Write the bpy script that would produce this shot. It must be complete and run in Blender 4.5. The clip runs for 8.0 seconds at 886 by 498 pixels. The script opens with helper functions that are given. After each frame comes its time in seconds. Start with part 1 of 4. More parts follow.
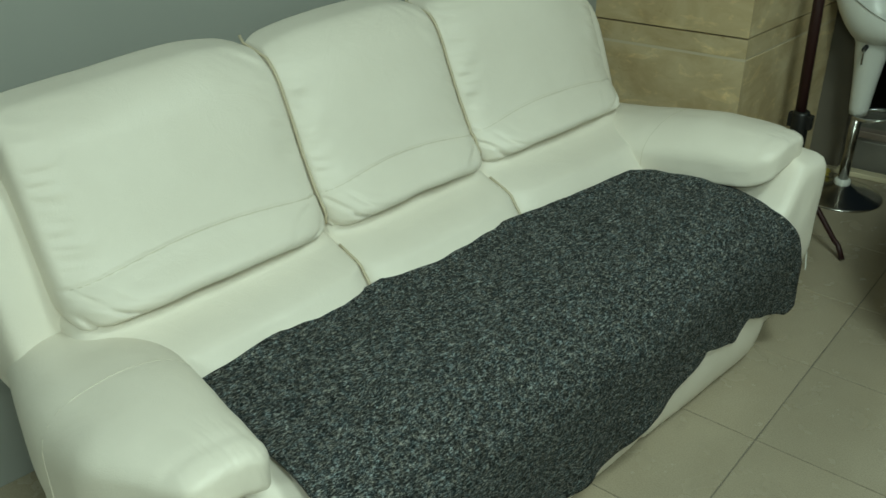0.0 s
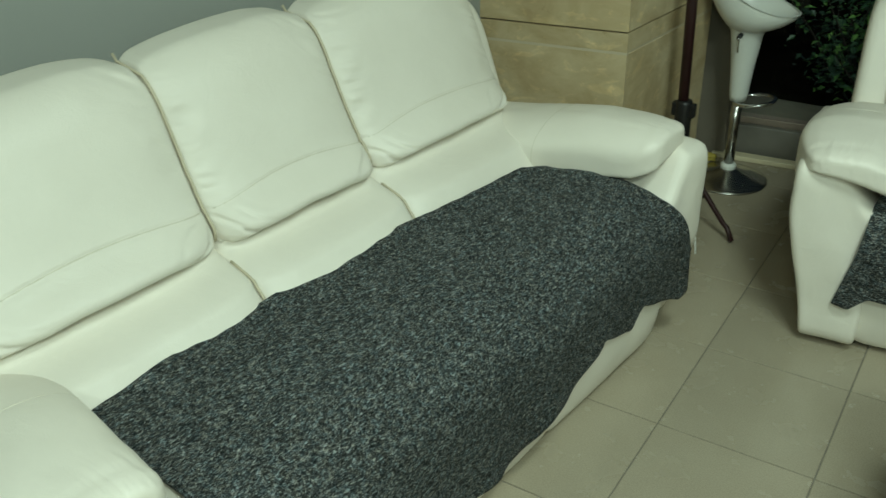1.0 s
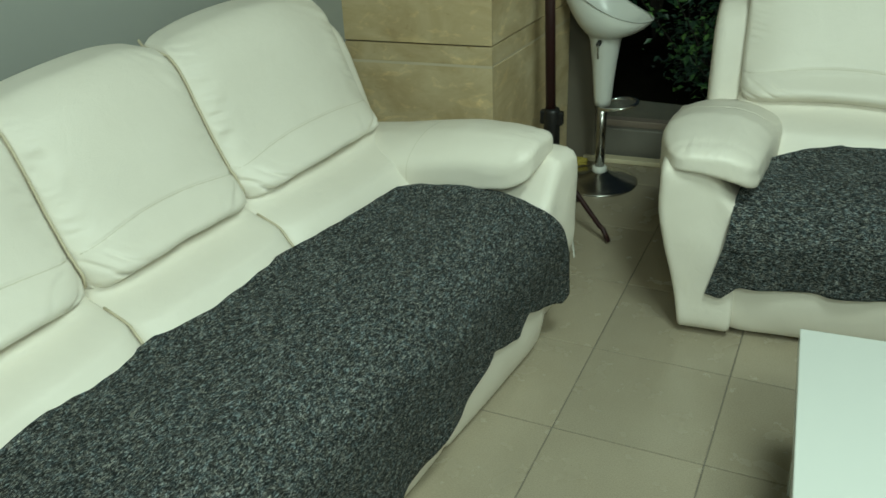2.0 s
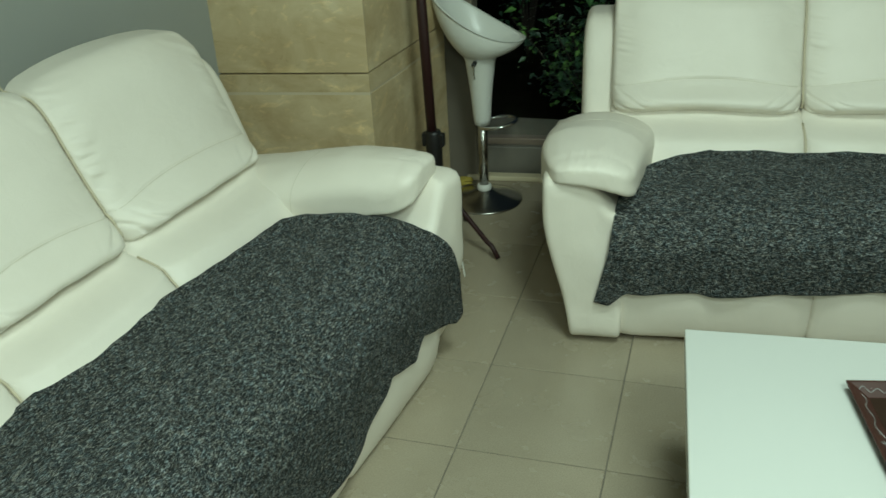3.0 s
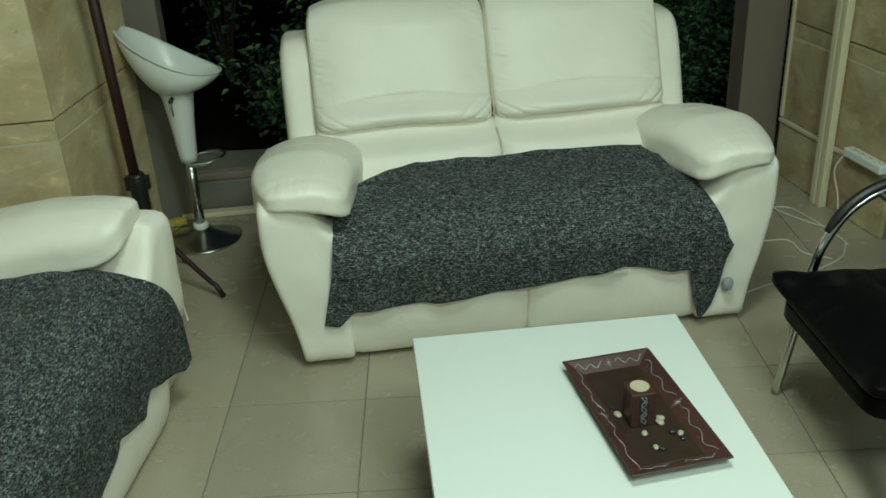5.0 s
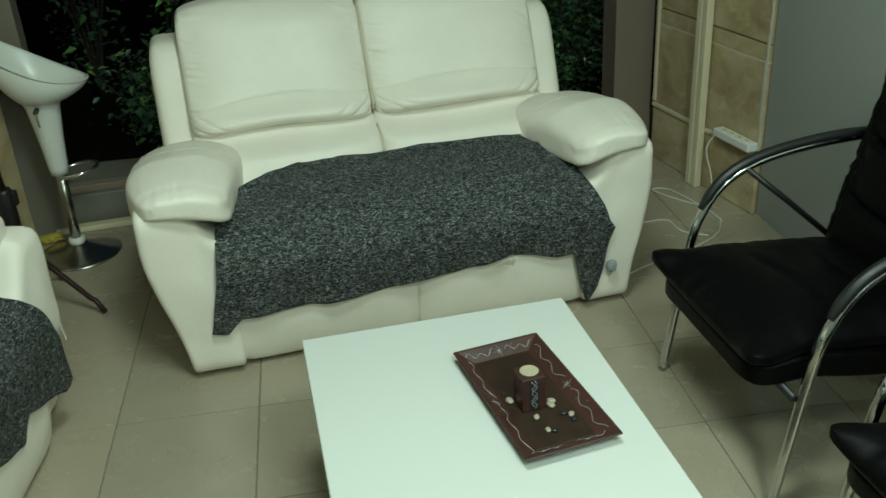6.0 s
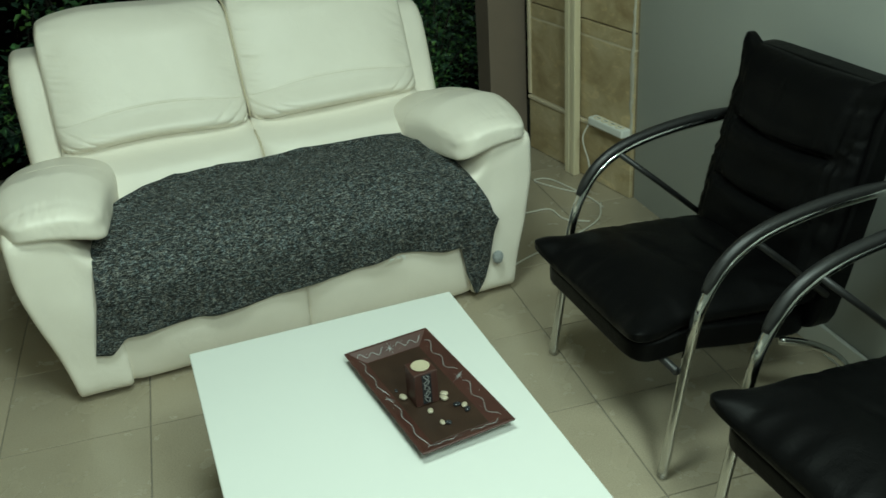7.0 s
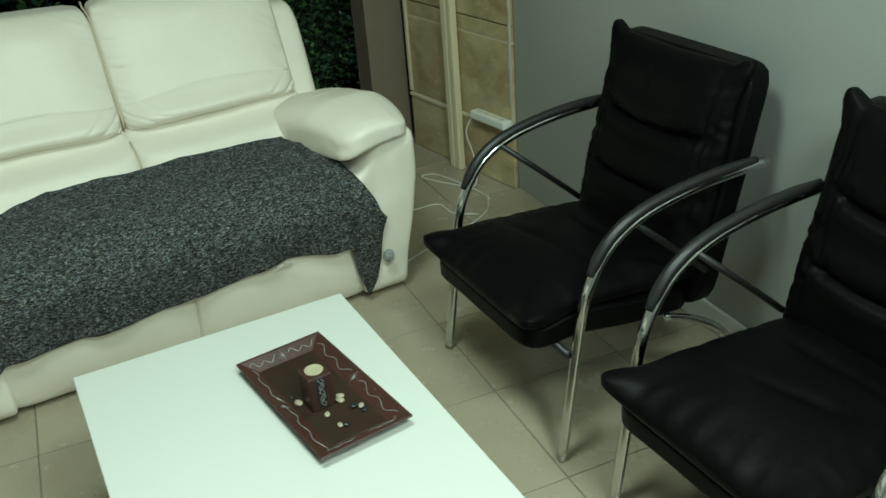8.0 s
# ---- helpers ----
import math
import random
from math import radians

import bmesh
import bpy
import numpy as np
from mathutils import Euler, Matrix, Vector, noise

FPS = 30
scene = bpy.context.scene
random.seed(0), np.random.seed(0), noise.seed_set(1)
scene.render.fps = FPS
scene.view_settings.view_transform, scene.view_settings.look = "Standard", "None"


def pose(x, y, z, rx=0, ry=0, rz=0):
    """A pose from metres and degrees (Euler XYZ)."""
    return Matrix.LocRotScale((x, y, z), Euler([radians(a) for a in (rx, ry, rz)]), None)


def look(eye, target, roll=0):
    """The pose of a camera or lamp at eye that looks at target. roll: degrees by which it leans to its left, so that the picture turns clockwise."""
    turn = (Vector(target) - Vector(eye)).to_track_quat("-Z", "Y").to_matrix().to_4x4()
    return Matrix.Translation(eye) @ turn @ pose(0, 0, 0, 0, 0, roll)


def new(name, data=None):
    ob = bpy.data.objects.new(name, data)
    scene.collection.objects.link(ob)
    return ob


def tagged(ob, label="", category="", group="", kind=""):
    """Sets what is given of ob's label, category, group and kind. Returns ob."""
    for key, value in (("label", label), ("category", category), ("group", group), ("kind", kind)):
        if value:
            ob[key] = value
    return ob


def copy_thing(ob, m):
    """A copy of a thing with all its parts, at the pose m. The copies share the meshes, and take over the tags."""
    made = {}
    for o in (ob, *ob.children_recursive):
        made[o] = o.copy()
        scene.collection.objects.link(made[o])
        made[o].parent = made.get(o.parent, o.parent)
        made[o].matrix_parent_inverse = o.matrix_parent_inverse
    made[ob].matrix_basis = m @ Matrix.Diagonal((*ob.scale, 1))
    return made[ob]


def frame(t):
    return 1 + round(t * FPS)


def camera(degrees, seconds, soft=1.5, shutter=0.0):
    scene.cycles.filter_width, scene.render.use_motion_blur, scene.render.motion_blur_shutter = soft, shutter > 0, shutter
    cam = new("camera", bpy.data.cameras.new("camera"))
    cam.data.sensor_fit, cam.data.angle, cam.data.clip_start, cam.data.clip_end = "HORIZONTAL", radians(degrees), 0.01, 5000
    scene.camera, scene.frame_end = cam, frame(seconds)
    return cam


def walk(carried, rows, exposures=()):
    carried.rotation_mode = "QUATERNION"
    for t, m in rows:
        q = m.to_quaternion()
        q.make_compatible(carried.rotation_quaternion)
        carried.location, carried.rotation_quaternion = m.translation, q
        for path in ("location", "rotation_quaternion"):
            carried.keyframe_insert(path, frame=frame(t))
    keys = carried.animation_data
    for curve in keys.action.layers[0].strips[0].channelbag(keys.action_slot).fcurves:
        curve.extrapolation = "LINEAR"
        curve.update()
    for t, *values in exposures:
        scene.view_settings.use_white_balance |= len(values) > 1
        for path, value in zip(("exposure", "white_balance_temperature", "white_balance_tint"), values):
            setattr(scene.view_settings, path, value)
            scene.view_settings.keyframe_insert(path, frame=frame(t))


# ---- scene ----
cam = camera(51.0, 8.0, soft=1.55, shutter=0.25)
PATH = [
    (0, (0.544, -1.929, 1.602), (-0.559, -0.579, 0.621), -0.4),
    (0.5, (0.556, -1.912, 1.608), (-0.483, -0.516, 0.623), -0.8),
    (1, (0.575, -1.897, 1.609), (-0.378, -0.437, 0.629), -1.2),
    (1.5, (0.583, -1.888, 1.613), (-0.265, -0.358, 0.643), -1.8),
    (3, (0.604, -1.871, 1.615), (0.055, -0.181, 0.697), -3.2),
    (3.5, (0.607, -1.868, 1.622), (0.195, -0.134, 0.714), -3.4),
    (4, (0.619, -1.866, 1.618), (0.341, -0.1, 0.723), -3.4),
    (4.5, (0.632, -1.855, 1.609), (0.505, -0.069, 0.72), -3.1),
    (6, (0.671, -1.842, 1.587), (0.897, -0.074, 0.679), -3.3),
    (6.5, (0.679, -1.852, 1.583), (1.023, -0.105, 0.671), -3.4),
    (7, (0.692, -1.855, 1.582), (1.139, -0.135, 0.664), -3.9),
    (7.5, (0.702, -1.861, 1.584), (1.266, -0.181, 0.657), -4.3),
    (8, (0.713, -1.862, 1.578), (1.366, -0.219, 0.644), -4.5),
]
EXPOSURES = [(0, -0.62), (1.5, -0.38), (3.5, -0.40), (6, -0.40), (8, -0.19)]
walk(cam, [(t, look(e, g, r)) for t, e, g, r in PATH], EXPOSURES)

# ---- world, lights, exposure ----
world = bpy.data.worlds.new("night")
scene.world = world
world.use_nodes = True
bg = world.node_tree.nodes["Background"]
bg.inputs["Color"].default_value = (0.03, 0.05, 0.065, 1)
bg.inputs["Strength"].default_value = 0.3
LAMP_TINT = (0.772, 1.0, 0.885)


def ceiling_lamp(x, y, z, size, watts):
    data = bpy.data.lights.new("ceiling_light", "AREA")
    data.shape, data.size, data.energy, data.color = "DISK", size, watts, LAMP_TINT
    ob = new("ceiling_light_glow", data)
    ob.location = (x, y, z)
    return ob


LAMPS = [(0.85, -0.60, 0.60, 46.0), (1.50, -2.05, 0.60, 64.0), (1.10, -3.60, 0.60, 58.0)]
CEIL = 2.75
for lx, ly, ls, lw in LAMPS:
    ceiling_lamp(lx, ly, CEIL - 0.035, ls, lw)


# ---- materials ----
def shader(name, base, rough=0.5, metal=0.0):
    mat = bpy.data.materials.new(name)
    mat.use_nodes = True
    nt = mat.node_tree
    bsdf = nt.nodes["Principled BSDF"]
    bsdf.inputs["Base Color"].default_value = (*base, 1)
    bsdf.inputs["Roughness"].default_value = rough
    bsdf.inputs["Metallic"].default_value = metal
    return mat, nt, bsdf


def node(nt, kind, **inputs):
    n = nt.nodes.new(kind)
    for key, value in inputs.items():
        n.inputs[key.replace("_", " ")].default_value = value
    return n


def coords(nt, scale=(1, 1, 1), source="Object"):
    tc = nt.nodes.new("ShaderNodeTexCoord")
    mp = node(nt, "ShaderNodeMapping", Scale=scale)
    nt.links.new(tc.outputs[source], mp.inputs["Vector"])
    return mp.outputs["Vector"]


def noise_tex(nt, vec, scale, detail=4.0, rough=0.55, distortion=0.0):
    n = node(nt, "ShaderNodeTexNoise", Scale=scale, Detail=detail, Roughness=rough, Distortion=distortion)
    nt.links.new(vec, n.inputs["Vector"])
    return n.outputs["Fac"]


def ramp(nt, fac, stops):
    r = nt.nodes.new("ShaderNodeValToRGB")
    els = r.color_ramp.elements
    while len(els) < len(stops):
        els.new(0.5)
    for el, (pos, col) in zip(els, stops):
        el.position, el.color = pos, (*col, 1)
    nt.links.new(fac, r.inputs["Fac"])
    return r.outputs["Color"]


def mix(nt, fac, a, b, mode="MIX"):
    m = nt.nodes.new("ShaderNodeMix")
    m.data_type, m.blend_type = "RGBA", mode
    for sock, value in ((m.inputs[0], fac), (m.inputs[6], a), (m.inputs[7], b)):
        if isinstance(value, bpy.types.NodeSocket):
            nt.links.new(value, sock)
        else:
            sock.default_value = value if isinstance(value, float) else (*value, 1)
    return m.outputs[2]


def bump(nt, bsdf, height, strength, distance, chain=None):
    b = node(nt, "ShaderNodeBump", Strength=strength, Distance=distance)
    nt.links.new(height, b.inputs["Height"])
    if chain:
        nt.links.new(chain, b.inputs["Normal"])
    nt.links.new(b.outputs["Normal"], bsdf.inputs["Normal"])
    return b.outputs["Normal"]


def leather(name, base, soil, rough, grain=0.25, crease=0.22):
    mat, nt, bsdf = shader(name, base, rough)
    vec = coords(nt)
    big = noise_tex(nt, vec, 5.0, 3.0)
    nt.links.new(mix(nt, big, soil, base), bsdf.inputs["Base Color"])
    vor = node(nt, "ShaderNodeTexVoronoi", Scale=420.0)
    nt.links.new(vec, vor.inputs["Vector"])
    wr = noise_tex(nt, vec, 11.0, 7.0, 0.68, 1.4)
    first = bump(nt, bsdf, wr, crease, 0.006)
    fold = noise_tex(nt, coords(nt, (26, 26, 9)), 1.0, 3.0, 0.6, 2.2)
    ridge = ramp(nt, fold, [(0.40, (0.5, 0.5, 0.5)), (0.49, (0.0, 0.0, 0.0)), (0.51, (0.0, 0.0, 0.0)), (0.60, (0.5, 0.5, 0.5))])
    first = bump(nt, bsdf, ridge, crease * 0.14, 0.002, first)
    bump(nt, bsdf, vor.outputs["Distance"], grain, 0.0006, first)
    rr = node(nt, "ShaderNodeMapRange")
    rr.inputs["To Min"].default_value, rr.inputs["To Max"].default_value = rough - 0.07, rough + 0.08
    nt.links.new(noise_tex(nt, vec, 30.0, 3.0), rr.inputs["Value"])
    nt.links.new(rr.outputs["Result"], bsdf.inputs["Roughness"])
    return mat


CREAM = leather("cream_leather", (0.850, 0.800, 0.705), (0.735, 0.682, 0.590), 0.46, 0.35, 0.30)
CREAM.node_tree.nodes["Principled BSDF"].inputs["Specular IOR Level"].default_value = 0.42
PIPE = leather("cream_piping", (0.72, 0.67, 0.56), (0.64, 0.59, 0.48), 0.45)
SEAM = leather("tan_seam", (0.62, 0.55, 0.41), (0.50, 0.43, 0.30), 0.6)
BLACK = leather("black_leather", (0.0018, 0.0018, 0.0020), (0.003, 0.003, 0.003), 0.44, 0.2, 0.35)
BLACK.node_tree.nodes["Principled BSDF"].inputs["Specular IOR Level"].default_value = 0.085


def knit_material():
    mat, nt, bsdf = shader("melange_knit", (0.1, 0.11, 0.11), 0.95)
    vec = coords(nt, (125, 320, 320))
    fine = noise_tex(nt, vec, 1.0, 3.0, 0.65, 1.2)
    vec2 = coords(nt, (60, 64, 64))
    mid = noise_tex(nt, vec2, 1.0, 3.0, 0.6, 0.5)
    col = ramp(nt, fine, [(0.36, (0.010, 0.011, 0.0112)), (0.46, (0.027, 0.030, 0.030)), (0.54, (0.090, 0.099, 0.097)), (0.635, (0.34, 0.36, 0.345))])
    dark = ramp(nt, mid, [(0.35, (0.55, 0.55, 0.55)), (0.65, (1.15, 1.15, 1.15))])
    hue = ramp(nt, noise_tex(nt, coords(nt, (90, 95, 95)), 1.0, 1.0), [(0.34, (0.88, 1.0, 1.08)), (0.5, (1, 1, 1)), (0.66, (1.08, 1.0, 0.92))])
    nt.links.new(mix(nt, 1.0, mix(nt, 1.0, col, dark, "MULTIPLY"), hue, "MULTIPLY"), bsdf.inputs["Base Color"])
    first = bump(nt, bsdf, mid, 0.5, 0.006)
    bump(nt, bsdf, fine, 0.9, 0.004, first)
    bsdf.inputs["Specular IOR Level"].default_value = 0.15
    return mat


KNIT = knit_material()


def tile_material():
    mat, nt, bsdf = shader("beige_floor_tile", (0.36, 0.31, 0.225), 0.28)
    vec = coords(nt)
    info = nt.nodes.new("ShaderNodeObjectInfo")
    cloud = noise_tex(nt, coords(nt, (1, 1, 1), "Generated"), 3.0, 4.0)
    a = mix(nt, cloud, (0.335, 0.285, 0.205), (0.395, 0.345, 0.255))
    tone = mix(nt, info.outputs["Random"], (0.93, 0.93, 0.93), (1.05, 1.04, 1.03))
    speck = ramp(nt, noise_tex(nt, vec, 260.0, 2.0), [(0.35, (0.86, 0.86, 0.86)), (0.6, (1.04, 1.04, 1.04))])
    nt.links.new(mix(nt, 1.0, mix(nt, 1.0, a, tone, "MULTIPLY"), speck, "MULTIPLY"), bsdf.inputs["Base Color"])
    rr = node(nt, "ShaderNodeMapRange")
    rr.inputs["To Min"].default_value, rr.inputs["To Max"].default_value = 0.15, 0.36
    nt.links.new(noise_tex(nt, vec, 9.0, 5.0), rr.inputs["Value"])
    nt.links.new(rr.outputs["Result"], bsdf.inputs["Roughness"])
    bump(nt, bsdf, noise_tex(nt, vec, 40.0, 3.0), 0.06, 0.002)
    return mat


def plain(name, base, rough, metal=0.0, vary=0.10, scale=8.0, bumps=0.05, dist=0.002):
    mat, nt, bsdf = shader(name, base, rough, metal)
    vec = coords(nt)
    lo = tuple(c * (1 - vary) for c in base)
    hi = tuple(min(1, c * (1 + vary)) for c in base)
    nt.links.new(mix(nt, noise_tex(nt, vec, scale, 5.0), lo, hi), bsdf.inputs["Base Color"])
    bump(nt, bsdf, noise_tex(nt, vec, scale * 22, 3.0), bumps, dist)
    return mat


def travertine(name, deep):
    """deep: how pale the stone is; the browner one is also more mottled."""
    mat, nt, bsdf = shader(name, (0.4, 0.31, 0.19), 0.45)
    info = nt.nodes.new("ShaderNodeObjectInfo")
    tc = nt.nodes.new("ShaderNodeTexCoord")
    add = nt.nodes.new("ShaderNodeVectorMath")
    add.operation = "MULTIPLY_ADD"
    add.inputs[1].default_value = (1, 1, 1)
    shift = nt.nodes.new("ShaderNodeCombineXYZ")
    mul = nt.nodes.new("ShaderNodeMath")
    mul.operation, mul.inputs[1].default_value = "MULTIPLY", 7.0
    nt.links.new(info.outputs["Random"], mul.inputs[0])
    for axis in ("X", "Y", "Z"):
        nt.links.new(mul.outputs[0], shift.inputs[axis])
    nt.links.new(tc.outputs["Object"], add.inputs[0])
    nt.links.new(shift.outputs[0], add.inputs[2])
    def layer(scale, turn, freq, detail, rough, twist):
        mp = node(nt, "ShaderNodeMapping", Scale=scale, Rotation=turn)
        nt.links.new(add.outputs[0], mp.inputs["Vector"])
        return noise_tex(nt, mp.outputs["Vector"], freq, detail, rough, twist)
    cloud = layer((3.2, 3.2, 4.2), (0.2, 0.2, 0), 1.5, 7.0, 0.60, 0.6)
    streak = layer((7.0, 7.0, 15.0), (0.16, -0.2, 0), 1.0, 5.0, 0.55, 0.8)
    fleck = layer((18, 18, 30), (0.3, 0.2, 0), 1.0, 5.0, 0.7, 0.6)
    col = ramp(nt, cloud, [(0.30, tuple(c * deep ** 1.7 for c in (0.37, 0.275, 0.15))), (0.45, tuple(c * deep ** 1.2 for c in (0.47, 0.37, 0.215))), (0.58, tuple(c * deep for c in (0.55, 0.45, 0.28))), (0.74, tuple(c * deep ** 0.8 for c in (0.63, 0.54, 0.37)))])
    veins = ramp(nt, streak, [(0.28, (0.90, 0.87, 0.82)), (0.45, (1, 1, 1)), (0.60, (1, 1, 1)), (0.66, (1.20, 1.19, 1.14)), (0.76, (1.10, 1.08, 1.04))])
    pits = ramp(nt, fleck, [(0.26, (0.74, 0.68, 0.60)), (0.36, (1, 1, 1)), (0.57, (1.0, 1.0, 1.0)), (0.66, (1.22, 1.20, 1.15))])
    tone = mix(nt, info.outputs["Random"], (0.90, 0.88, 0.85), (1.05, 1.04, 1.02))
    nt.links.new(mix(nt, 1.0, mix(nt, 1.0, mix(nt, 1.0, col, veins, "MULTIPLY"), pits, "MULTIPLY"), tone, "MULTIPLY"), bsdf.inputs["Base Color"])
    bump(nt, bsdf, fleck, 0.12, 0.002)
    return mat


TILE = tile_material()
GROUT = plain("grey_grout", (0.175, 0.155, 0.12), 0.9, vary=0.25, scale=20)
STONE = travertine("travertine", 1.10)
STONE_BROWN = travertine("brown_travertine", 0.92)
STONE_JOINT = plain("stone_joint", (0.20, 0.155, 0.095), 0.9)
PALE_JOINT = plain("pale_grout", (0.58, 0.495, 0.35), 0.85)
WALL_PAINT = plain("grey_wall_paint", (0.315, 0.328, 0.302), 0.62, vary=0.05, scale=2.5, bumps=0.08, dist=0.001)
# the unseen ceiling is greyed so that less light bounces off it
CEIL_PAINT = plain("grey_ceiling_paint", (0.50, 0.50, 0.47), 0.8, vary=0.03, scale=3)
WHITE_LAC = plain("white_lacquer", (0.61, 0.63, 0.59), 0.16, vary=0.015, scale=3, bumps=0.01)
WHITE_PLASTIC = plain("white_plastic", (0.74, 0.75, 0.70), 0.28, vary=0.03, scale=5, bumps=0.01)
OFF_PLASTIC = plain("cream_plastic", (0.68, 0.60, 0.41), 0.45, vary=0.08, scale=6)
CHROME = plain("chrome", (0.60, 0.61, 0.60), 0.10, 1.0, vary=0.06, scale=9, bumps=0.02)
STEEL = plain("brushed_steel", (0.42, 0.41, 0.38), 0.24, 1.0, vary=0.12, scale=14, bumps=0.03)
MAROON = plain("maroon_lacquered_wood", (0.024, 0.0045, 0.0045), 0.50, vary=0.25, scale=12)
BLACK_PLASTIC = plain("black_plastic", (0.012, 0.012, 0.012), 0.42, vary=0.2, scale=20)
FRAME_DARK = plain("brown_aluminium", (0.235, 0.185, 0.145), 0.42, 0.2, vary=0.12, scale=5)
JAMB = plain("beige_grey_jamb_paint", (0.19, 0.165, 0.125), 0.6, vary=0.15, scale=7, bumps=0.1)
SILL_GREY = plain("grey_sill_stone", (0.16, 0.15, 0.125), 0.5, vary=0.2, scale=9)
TRAY_WOOD = plain("brown_stained_wood", (0.048, 0.0165, 0.0115), 0.44, vary=0.45, scale=16, bumps=0.08)
TRAY_FLOOR = plain("worn_dark_wood", (0.030, 0.0165, 0.0105), 0.36, vary=0.55, scale=22, bumps=0.1)
SILVER_PAINT = plain("silver_relief_paint", (0.27, 0.27, 0.265), 0.4, 0.35, vary=0.2, scale=60)
BONE = plain("ivory_shell", (0.34, 0.30, 0.22), 0.35, vary=0.2, scale=60)
WAX = plain("ivory_wax", (0.40, 0.355, 0.24), 0.5, vary=0.08, scale=40)
PEBBLE = plain("dark_pebble", (0.02, 0.022, 0.026), 0.25, vary=0.3, scale=60)
CABLE = plain("white_cable", (0.62, 0.60, 0.52), 0.5, vary=0.05, scale=30)
SOIL = plain("garden_soil", (0.010, 0.009, 0.006), 0.95, vary=0.5, scale=6, bumps=0.6, dist=0.02)
SOIL.node_tree.nodes["Principled BSDF"].inputs["Specular IOR Level"].default_value = 0.0
GREY_WOOL = plain("grey_wool", (0.30, 0.32, 0.32), 0.95, vary=0.4, scale=120, bumps=0.6)
YELLOW_CLOTH = plain("yellow_cloth", (0.42, 0.33, 0.06), 0.9, vary=0.4, scale=40, bumps=0.5)
BARK = plain("dark_bark", (0.02, 0.016, 0.01), 0.9, vary=0.4, scale=30)
PLASTER = plain("rough_pale_plaster", (0.47, 0.44, 0.36), 0.9, vary=0.25, scale=18, bumps=0.5, dist=0.004)


def leaf_material():
    mat, nt, bsdf = shader("leaf_green", (0.05, 0.12, 0.03), 0.38)
    geo = nt.nodes.new("ShaderNodeNewGeometry")
    col = ramp(nt, geo.outputs["Random Per Island"], [(0.0, (0.022, 0.050, 0.034)), (0.5, (0.042, 0.105, 0.052)), (0.80, (0.065, 0.17, 0.045)), (1.0, (0.17, 0.36, 0.08))])
    nt.links.new(col, bsdf.inputs["Base Color"])
    return mat


LEAF = leaf_material()


def glass_material():
    mat, nt, bsdf = shader("window_glass", (0.95, 0.97, 0.96), 0.02)
    bsdf.inputs["Transmission Weight"].default_value = 1.0
    bsdf.inputs["IOR"].default_value = 1.05
    return mat


GLASS = glass_material()


# ---- mesh helpers ----
def mesh_from(name, verts, faces, material, smooth=True):
    me = bpy.data.meshes.new(name)
    me.from_pydata([tuple(map(float, v)) for v in verts], [], [tuple(map(int, f)) for f in faces])
    me.update()
    if smooth:
        me.polygons.foreach_set("use_smooth", [True] * len(me.polygons))
    me.materials.append(material)
    return me


def piece(name, me, parent=None, label=""):
    ob = new(name, me)
    ob.parent = parent
    if label:
        tagged(ob, label)
    return ob


def part(name, bm, material, parent=None, label="", smooth=False):
    me = bpy.data.meshes.new(name)
    bm.to_mesh(me)
    bm.free()
    if smooth:
        me.polygons.foreach_set("use_smooth", [True] * len(me.polygons))
    me.materials.append(material)
    return piece(name, me, parent, label)


def group(name, m, label, category, grp="", kind=""):
    ob = new(name)
    ob.empty_display_size = 0.1
    ob.matrix_basis = m
    return tagged(ob, label, category, grp, kind)


def box(bm, lo, hi, m=None, bevel=0.0, segs=2):
    """A box between two corners, its edges bevelled, added to bm."""
    c = [(a + b) / 2 for a, b in zip(lo, hi)]
    s = [abs(b - a) for a, b in zip(lo, hi)]
    mat = Matrix.Translation(c) @ Matrix.Diagonal((*s, 1))
    if m is not None:
        mat = m @ mat
    made = bmesh.ops.create_cube(bm, size=1, matrix=mat)
    if bevel:
        edges = list({e for v in made["verts"] for e in v.link_edges})
        bmesh.ops.bevel(bm, geom=edges, offset=bevel, segments=segs, affect="EDGES", profile=0.5)
    return bm


def boxed(lo, hi, bevel=0.0, segs=2, m=None):
    return box(bmesh.new(), lo, hi, m, bevel, segs)


def tube_mesh(points, radius, sides=12, closed=False, flat=1.0, up=None):
    """Vertices and faces of a tube along points; radius may be a list; flat squashes it along up."""
    pts = [Vector(p) for p in points]
    n = len(pts)
    rad = radius if isinstance(radius, (list, tuple)) else [radius] * n
    verts, faces = [], []
    ref = Vector(up) if up else None
    side = None
    for i, p in enumerate(pts):
        a = pts[(i - 1) % n] if closed or i > 0 else p
        b = pts[(i + 1) % n] if closed or i < n - 1 else p
        d = (b - a).normalized()
        if ref is not None:
            s = d.cross(ref).normalized()
        elif side is None:
            s = d.orthogonal().normalized()
        else:
            s = (side - d * side.dot(d)).normalized()
        side = s
        t = s.cross(d).normalized()
        for k in range(sides):
            a_ = 2 * math.pi * k / sides
            verts.append(p + s * (math.cos(a_) * rad[i]) + t * (math.sin(a_) * rad[i] * flat))
    rings = n if closed else n - 1
    for i in range(rings):
        j = (i + 1) % n
        for k in range(sides):
            k2 = (k + 1) % sides
            faces.append((i * sides + k, i * sides + k2, j * sides + k2, j * sides + k))
    if not closed:
        faces.append(tuple(range(sides))[::-1])
        faces.append(tuple((n - 1) * sides + k for k in range(sides)))
    return verts, faces


def tube(name, points, radius, material, parent=None, label="", **kw):
    v, f = tube_mesh(points, radius, **kw)
    return piece(name, mesh_from(name, v, f, material), parent, label)


